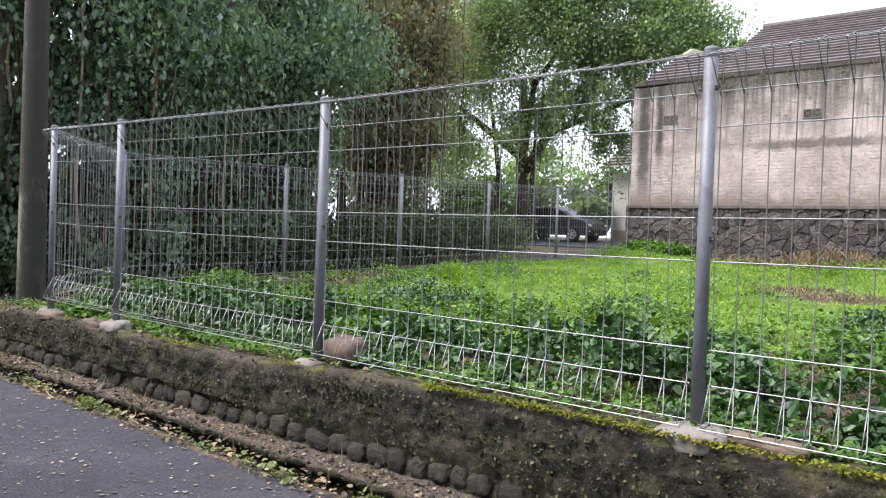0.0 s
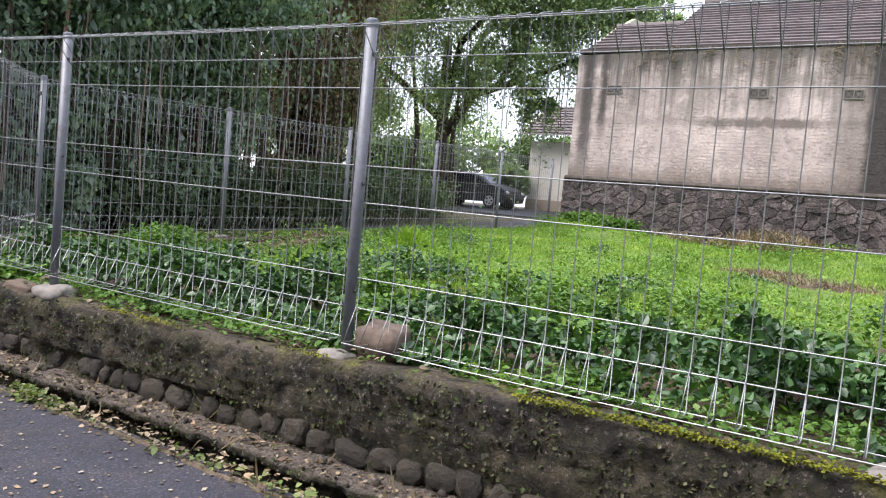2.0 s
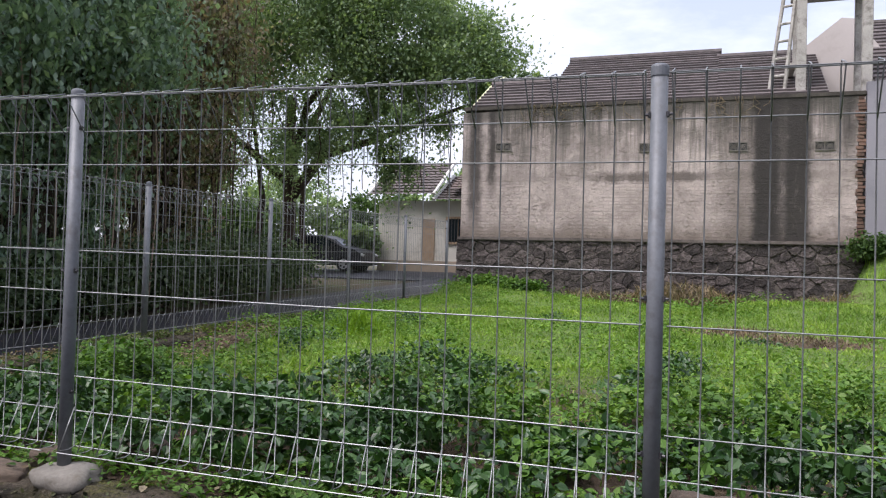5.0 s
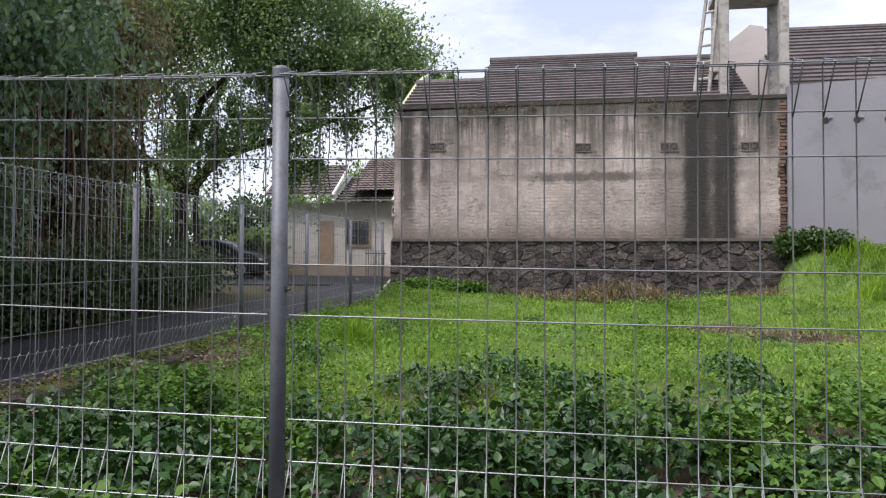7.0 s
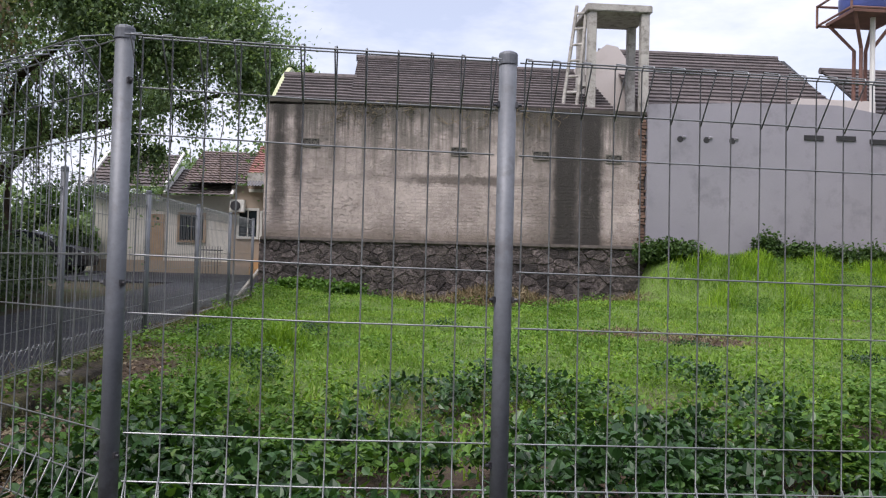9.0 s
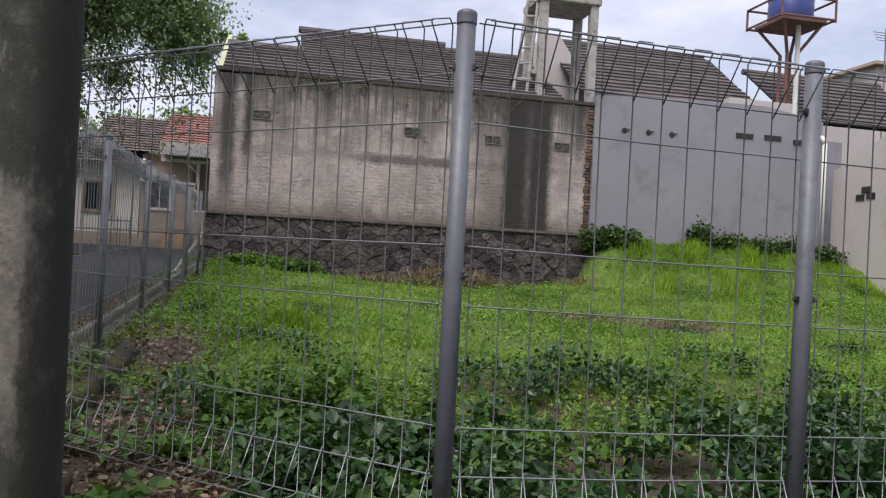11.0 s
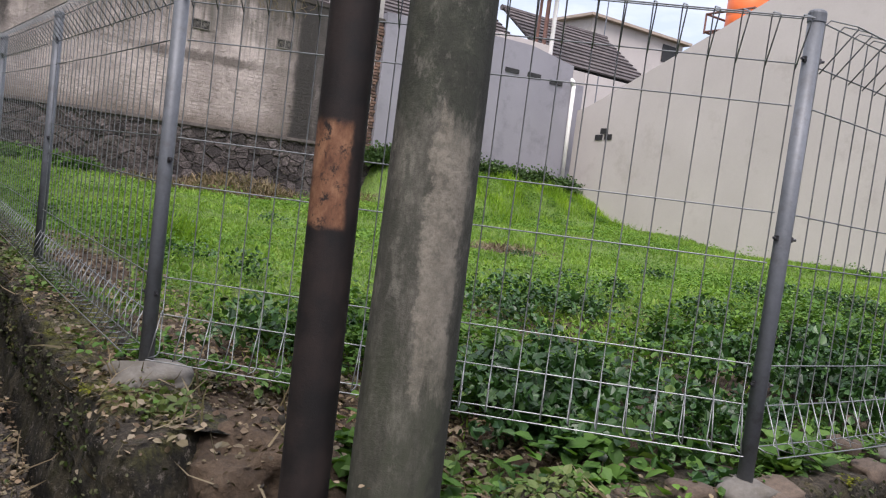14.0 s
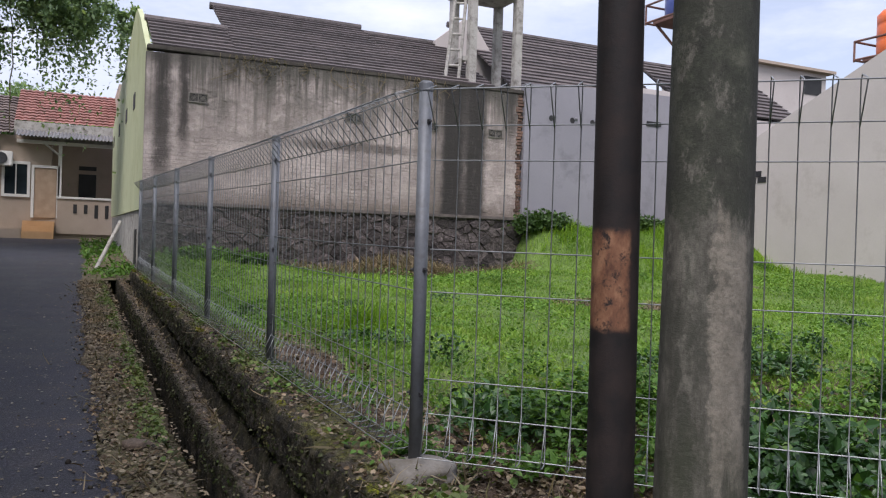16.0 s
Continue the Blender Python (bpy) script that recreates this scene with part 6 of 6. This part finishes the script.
def grass():
    p = drop_in(220000, -7.85, 6.5, 0.3, 14.4)
    k = np.clip(0.05 + 0.3 * (p[:, 1] - 0.6), 0.02, 1) * np.clip(0.8 + 0.35 * wave(p, 1.3, 31), 0.3, 1) * off_bare(p)
    p = p[rng.random(len(p)) < k]
    z = lot_heights(p) - 0.01
    s = rng.uniform(0.03, 0.075, len(p)) * np.clip(1 + 0.4 * wave(p, 2.2, 32), 0.6, 1.5)
    stuff(scatter("lot_grass", np.column_stack([p, z]), s, M_GRASS, 0.75, "blade", aspect=0.12), "short bright green grass over the vacant lot", "grass")
    p = drop_in(26000, 0.2, 6.45, 10.6, 14.38)
    k = np.clip((p[:, 1] - 11.6 + 0.5 * wave(p, 1.5, 33)) / 1.2, 0, 1) * np.clip((p[:, 0] - 0.1) / 1.6, 0, 1)
    p = p[rng.random(len(p)) < k]
    stuff(scatter("tall_grass", np.column_stack([p, lot_heights(p) - 0.02]), rng.uniform(0.08, 0.3, len(p)) * np.clip(0.75 + 0.6 * wave(p, 2.6, 34), 0.35, 1.3), M_TALL, 0.28, "blade", aspect=0.035), "tall bright grass on the mound by the grey wall", "grass")
    p = drop_in(1500, -6.9, -5.9, 5.6, 6.5)
    stuff(scatter("grass_tuft", np.column_stack([p, lot_heights(p) - 0.02]), rng.uniform(0.15, 0.42, len(p)) * np.exp(-((p[:, 0] + 6.4) ** 2 + (p[:, 1] - 6.05) ** 2) / 0.12), M_TALL, 0.4, "blade", aspect=0.03), "tuft of long pale grass beside the side fence", "grass")
    q = rng.uniform(0, 1, (26000, 2)) * [5.4, 1.1] + [-5.4, 13.25]
    k = np.exp(-((q[:, 0] + 2.8) / 1.8) ** 2) * np.clip(0.7 + 0.8 * wave(q, 2.5, 71), 0.05, 1)
    q = q[rng.random(len(q)) < k]
    stuff(scatter("dry_brush", np.column_stack([q, lot_heights(q) + 0.5 * rng.random(len(q)) ** 1.7 * np.exp(-((q[:, 0] + 3.1) / 1.3) ** 2)]), rng.uniform(0.05, 0.22, len(q)), M_BRUSH, 0.8, "blade", aspect=0.05), "heap of dry brown brush below the stone wall", "brush")
    q = np.concatenate([rng.normal(0, 1, (900, 2)) * [a * 0.45, b * 0.45] + [x, y] for x, y, a, b in BARE[:2]])
    stuff(scatter("dead_twigs", np.column_stack([q, lot_heights(q) + 0.03 * rng.random(len(q))]), rng.uniform(0.03, 0.1, len(q)), M_LITTER, 0.9, "blade", aspect=0.07), "brown dead stalks on bare soil patches", "brush")


def bushes():
    """Dark leafy bushes at the foot of the grey wall and at the end of the stone base."""
    for x, y, s, h in ((0.4, 14.2, 0.5, 0.26), (0.9, 14.15, 0.5, 0.24), (2.9, 14.2, 0.35, 0.36), (3.6, 14.2, 0.45, 0.24), (4.3, 14.15, 0.6, 0.28), (5.1, 14.1, 0.6, 0.32), (5.9, 13.95, 0.5, 0.26), (-7.0, 13.6, 0.6, 0.12), (-6.2, 13.4, 0.5, 0.1)):
        t = thing("wall_bush", "dark green leafy bush at the foot of the wall", "bush", None, "bushes by the wall")
        g = lot_z(x, y)
        part("stem", tube_bm(((x, y, g - 0.05), (x, y, g + h)), [0.02, 0.01], 6), M_BARK, t)
        k = 1500
        u = rng.normal(size=(k, 3)) * np.array([0.42 * s, 0.22 * s, 0.42 * h]) + np.array([x, y - 0.05, g + h * 0.7])
        u = u[(u[:, 2] > g) & (u[:, 1] < 14.36)]
        scatter("leaves", u, rng.uniform(0.05, 0.1, len(u)), M_VINELEAF if h < 0.2 else M_BUSHLEAF, 0.8, "leaf", t)


def surface_tree(*kinds):
    """The surfaces of the named objects, to drop things on."""
    verts, polys = [], []
    for ob in bpy.data.objects:
        if ob.type == "MESH" and ob.name.split(".")[0] in kinds:
            base = len(verts)
            verts += [ob.matrix_basis @ v.co for v in ob.data.vertices]
            polys += [[base + i for i in p.vertices] for p in ob.data.polygons]
    return bvhtree.BVHTree.FromPolygons(verts, polys)


def drop_on(tree_, places, lift=0.004):
    out = []
    for x, y in places:
        hit = tree_.ray_cast(Vector((x, y, 1.2)), Vector((0, 0, -1)))[0]
        if hit is not None:
            out.append((x, y, hit.z + lift))
    return np.array(out)


def kerb_plants():
    """Creepers and small ferns on the kerb, in the ditch and along the verge."""
    path = kerb_path(0.02)
    pts, sizes = [], []
    r = random.Random(5)
    for p, nn in path:
        if p.x > 6 or p.y > 14:
            continue
        for _ in range(9 if p.y < 0.02 and p.x > -4.6 else 3):
            d = r.uniform(-0.2, 0.07)
            if not 0.02 < p.y < 0.95 and noise.noise(Vector((p.x * 1.3, p.y * 1.3, 3))) + r.uniform(-0.4, 0.4) > (-0.1 if p.y < 0.1 else 0.12):
                pts.append((p.x + nn.x * d, p.y + nn.y * d, (side_z(p.y) if p.y > 1 else -kerb_dip(p.x, p.y)) + r.uniform(-0.01, 0.05)))
                sizes.append(r.uniform(0.016, 0.042))
    stuff(scatter("kerb_creeper", np.array(pts), np.array(sizes), M_VINELEAF, 0.45, "leaf"), "small green creeper growing over the kerb top", "creeper")
    pts, sizes = [], []
    for p, nn in path:
        if p.x > 6 or p.y > 14:
            continue
        thick = noise.noise(Vector((p.x * 0.9, p.y * 0.9, 21))) + (0.35 if p.y < 0.02 and -1.4 < p.x < 1.5 else -0.28)
        for _ in range(30 if p.y < 0.02 or p.y > 0.95 else 0):
            d = 0.15 - abs(r.gauss(0, 0.035))
            if thick + 0.5 * noise.noise(Vector((p.x * 5, p.y * 5, d * 9))) + r.uniform(-0.25, 0.25) > 0.08:
                pts.append((p.x + nn.x * d, p.y + nn.y * d, (side_z(p.y) if p.y > 1 else -kerb_dip(p.x, p.y)) - 0.008 + r.uniform(0, 0.018)))
                sizes.append(r.uniform(0.008, 0.018))
    stuff(scatter("kerb_moss_plants", np.array(pts), np.array(sizes), M_RIMMOSS, 0.5, "leaf"), "bright tiny plants and moss along the kerb top", "moss")
    pts, sizes = [], []
    for p, nn in path:
        if p.x > 6 or p.y > 14:
            continue
        side = min(1, max(0, p.y / 1.2))
        for _ in range(6 if p.y < 0.1 else 7):
            if noise.noise(Vector((p.x * 1.7, p.y * 1.7, 9))) + r.uniform(-0.3, 0.3) > 0.1:
                d = 0.585 + abs(r.gauss(0, 0.035)) + 0.03 * side
                pts.append((p.x + nn.x * d, p.y + nn.y * d, road_z(p.y) + r.uniform(-0.03, 0.05)))
                sizes.append(r.uniform(0.012, 0.045))
    stuff(scatter("verge_weeds", np.array(pts), np.array(sizes), M_VERGELEAF, 0.5, "leaf"), "small pale green weeds along the ditch edge", "weeds")
    pts, sizes = [], []
    for p, nn in path:
        if p.x > 6 or p.y > 14:
            continue
        for _ in range(2 if p.y < 0.5 else 9):
            side = min(1, max(0, p.y / 1.2))
            d = r.uniform(0.54, 0.68 + 0.36 * side) if r.random() < 0.78 else r.choice((r.uniform(0.22, 0.3), r.uniform(-0.1, 0.1)))
            z = road_z(p.y) + (0.04 if d > 0.45 else 0.015)
            if d < 0.15:
                z = (side_z(p.y) if p.y > 1 else -kerb_dip(p.x, p.y)) + 0.008
            pts.append((p.x + nn.x * d, p.y + nn.y * d, z + 0.006 * r.random()))
            sizes.append(r.uniform(0.015, 0.045))
    stuff(scatter("leaf_litter", np.array(pts), np.array(sizes), M_LITTER, 0.3, "leaf"), "brown dead leaves lying along the verge and ditch", "leaf litter")
    n = 8500
    q = np.column_stack([rng.uniform(-12, 4, n), rng.uniform(-5, -0.66, n)])
    q2 = np.column_stack([rng.uniform(-11.9, -8.95, n), rng.uniform(-0.6, 20, n)])
    q = np.concatenate([q, q2])
    z = np.array([road_z(y) for y in q[:, 1]]) + 0.006
    stuff(scatter("fallen_petals", np.column_stack([q, z]), rng.uniform(0.01, 0.04, len(q)) * rng.uniform(0.4, 1, len(q)), M_PETAL, 0.15, "petal"), "pale fallen petals scattered over the asphalt", "petals")
    n = 2600
    q = np.concatenate([np.column_stack([rng.uniform(-7.75, -6.2, n), rng.uniform(0.0, 1.9, n)]), np.column_stack([rng.uniform(-7.8, -6.95, n), rng.uniform(1.5, 6.0, n)])])
    q = q[inside_lot(q, 0.02)]
    stuff(scatter("corner_litter", np.column_stack([q, lot_heights(q) + 0.005 + 0.03 * rng.random(len(q))]), rng.uniform(0.015, 0.045, len(q)), M_LITTER, 0.4, "leaf"), "dead leaves round the poles at the corner", "leaf litter")
    q = np.concatenate([rng.normal(0, 1, (160, 2)) * 0.12 + c for c in ((-7.0, 0.35), (-6.6, 0.25), (-7.15, 0.1), (-6.3, 0.5), (-5.6, 0.0), (-7.2, 0.75))])
    q = q[inside_lot(q, 0.0)]
    stuff(scatter("corner_weeds", np.column_stack([q, lot_heights(q) + 0.02 + 0.12 * rng.random(len(q))]), rng.uniform(0.05, 0.1, len(q)), M_VINELEAF, 0.45, "leaf"), "broad green weeds round the pole feet", "weeds")


def loose_litter():
    """Leaves, twigs, pebbles and seedlings lying on the verge, the kerb, the ledge and the earth at the corner."""
    under = surface_tree("kerb", "ditch_ledge", "verge", "earth_bank", "lot_ground", "road")
    r = random.Random(91)
    side, green = [], []
    for p, nn in kerb_path(0.02):
        if p.x > 4.5 or p.y > 14:
            continue
        long_side = p.y > 0.9
        for _ in range(17 if long_side else 4):
            d = r.choice((r.uniform(-0.15, 0.14), r.uniform(0.2, 0.36), r.gauss(0.8, 0.16), r.gauss(0.8, 0.16))) if long_side else r.choice((r.uniform(0.17, 0.32), r.uniform(0.17, 0.32), r.uniform(0.59, 0.7)))
            side.append((p.x + nn.x * d, p.y + nn.y * d))
        for _ in range(7):
            d = r.choice((r.uniform(-0.16, 0.1), r.gauss(0.66, 0.06))) if long_side else r.gauss(0.61, 0.03)
            if noise.noise(Vector((p.x * 2.1, p.y * 2.1, 5 + d * 2))) + r.uniform(-0.2, 0.2) > (0.12 if long_side else 0.32):
                green.append((p.x + nn.x * d, p.y + nn.y * d))
    corner = [(r.uniform(-8.25, -6.5), r.uniform(-0.35, 1.7)) for _ in range(3000)]
    q = drop_on(under, side + corner, 0.006)
    stuff(scatter("loose_leaves", q, rng.uniform(0.01, 0.034, len(q)), M_LITTER, 0.5, "leaf"), "brown and pale dead leaves lying on verge and kerb", "leaf litter")
    q = drop_on(under, [c for c in side + corner if r.random() < 0.16], 0.008)
    stuff(scatter("loose_twigs", q, rng.uniform(0.04, 0.16, len(q)), M_BRUSH, 1.3, "blade", aspect=0.035), "thin dead twigs lying on verge and kerb", "twigs")
    tufts = [(x + r.gauss(0, 0.03), y + r.gauss(0, 0.03)) for x, y in green + [c for c in corner if noise.noise(Vector((c[0] * 3, c[1] * 3, 2))) > 0.38] for _ in range(3)]
    q = drop_on(under, tufts, 0.01)
    q[:, 2] += 0.05 * rng.random(len(q)) ** 1.5
    stuff(scatter("seedlings", q, rng.uniform(0.014, 0.045, len(q)), M_VERGELEAF, 0.6, "leaf"), "small pale green seedlings along the ditch", "weeds")
    q = drop_on(under, [c for c in side + corner if r.random() < 0.05], 0.0)
    bm = bmesh.new()
    for x, y, z in q:
        w = r.uniform(0.008, 0.03)
        m = Matrix.LocRotScale((x, y, z + w * 0.2), Euler((r.uniform(0, 3), r.uniform(0, 3), r.uniform(0, 3))), (w, w * r.uniform(0.6, 1), w * r.uniform(0.4, 0.8)))
        bmesh.ops.create_icosphere(bm, subdivisions=1, radius=1, matrix=m)
    stuff(link_mesh("pebbles", bm, M_DITCHSTONE, None, True), "small grey and brown pebbles on the verge", "pebbles")


def wall_creeper():
    v = thing("wall_creeper", "straggling dry creeper along the wall's coping", "creeper")
    r = random.Random(8)
    for i in range(44):
        x = -6.6 + 5.2 * r.random() ** 1.2
        l = r.uniform(0.1, 0.55)
        part("tendril", tube_bm([(x + 0.06 * k * r.uniform(-1, 1), WALL_Y - 0.03 - 0.01 * r.random(), 4.55 - l * k / 4) for k in range(5)], 0.006, 4), M_BRUSH, v)
    k = 60
    u = np.column_stack([-5.75 + rng.normal(0, 0.3, k), np.full(k, WALL_Y - 0.05) - 0.05 * rng.random(k), 4.5 - 0.16 * np.abs(rng.normal(0, 1, k)) + 0.05])
    scatter("leaves", u, rng.uniform(0.03, 0.06, k), M_BRUSH, 0.9, "leaf", v)


def kerb_moss():
    """Tufts of moss, liverwort and fine roots on the faces of the kerb and the ledge."""
    faces = surface_tree("kerb", "ditch_ledge")
    pts, sizes = [], []
    r = random.Random(15)
    for p, nn in kerb_path(0.012):
        if p.x > 4 or p.y > 12:
            continue
        out = Vector((nn.x, nn.y, 0))
        top = side_z(p.y) - 0.02 if p.y > 1 else -0.03
        for _ in range(17 if p.y < 0.02 else 9):
            z = r.uniform(road_z(p.y) - 0.16, top)
            if noise.noise(Vector((p.x * 4, p.y * 4, z * 5))) + r.uniform(-0.4, 0.4) < -0.08:
                continue
            hit = faces.ray_cast(Vector((p.x, p.y, z)) + out * 0.52, -out)[0]
            if hit is not None:
                pts.append(hit + out * 0.004)
                sizes.append(r.uniform(0.008, 0.026))
    stuff(scatter("kerb_moss", np.array(pts), np.array(sizes), M_MOSSLEAF, 1.0, "leaf"), "dark moss and fine roots on the kerb face", "moss")


def far_verge_weeds():
    n = 5000
    q = np.column_stack([rng.uniform(-8.9, -7.95, n), rng.uniform(14.2, 28, n)])
    k = np.clip(0.2 + 0.6 * wave(q, 1.5, 51), 0.02, 1)
    q = q[rng.random(n) < k]
    z = np.array([road_z(y) for y in q[:, 1]]) + 0.04 + 0.12 * rng.random(len(q))
    stuff(scatter("verge_grass", np.column_stack([q, z]), rng.uniform(0.05, 0.14, len(q)), M_VINELEAF, 0.7, "leaf", aspect=0.25), "patchy green weeds below the green wall", "weeds")


far_verge_weeds()
kerb_moss()
ground_cover()
strip_weeds()
weed_clumps()
weeds()
grass()
bushes()
kerb_plants()
loose_litter()
wall_creeper()
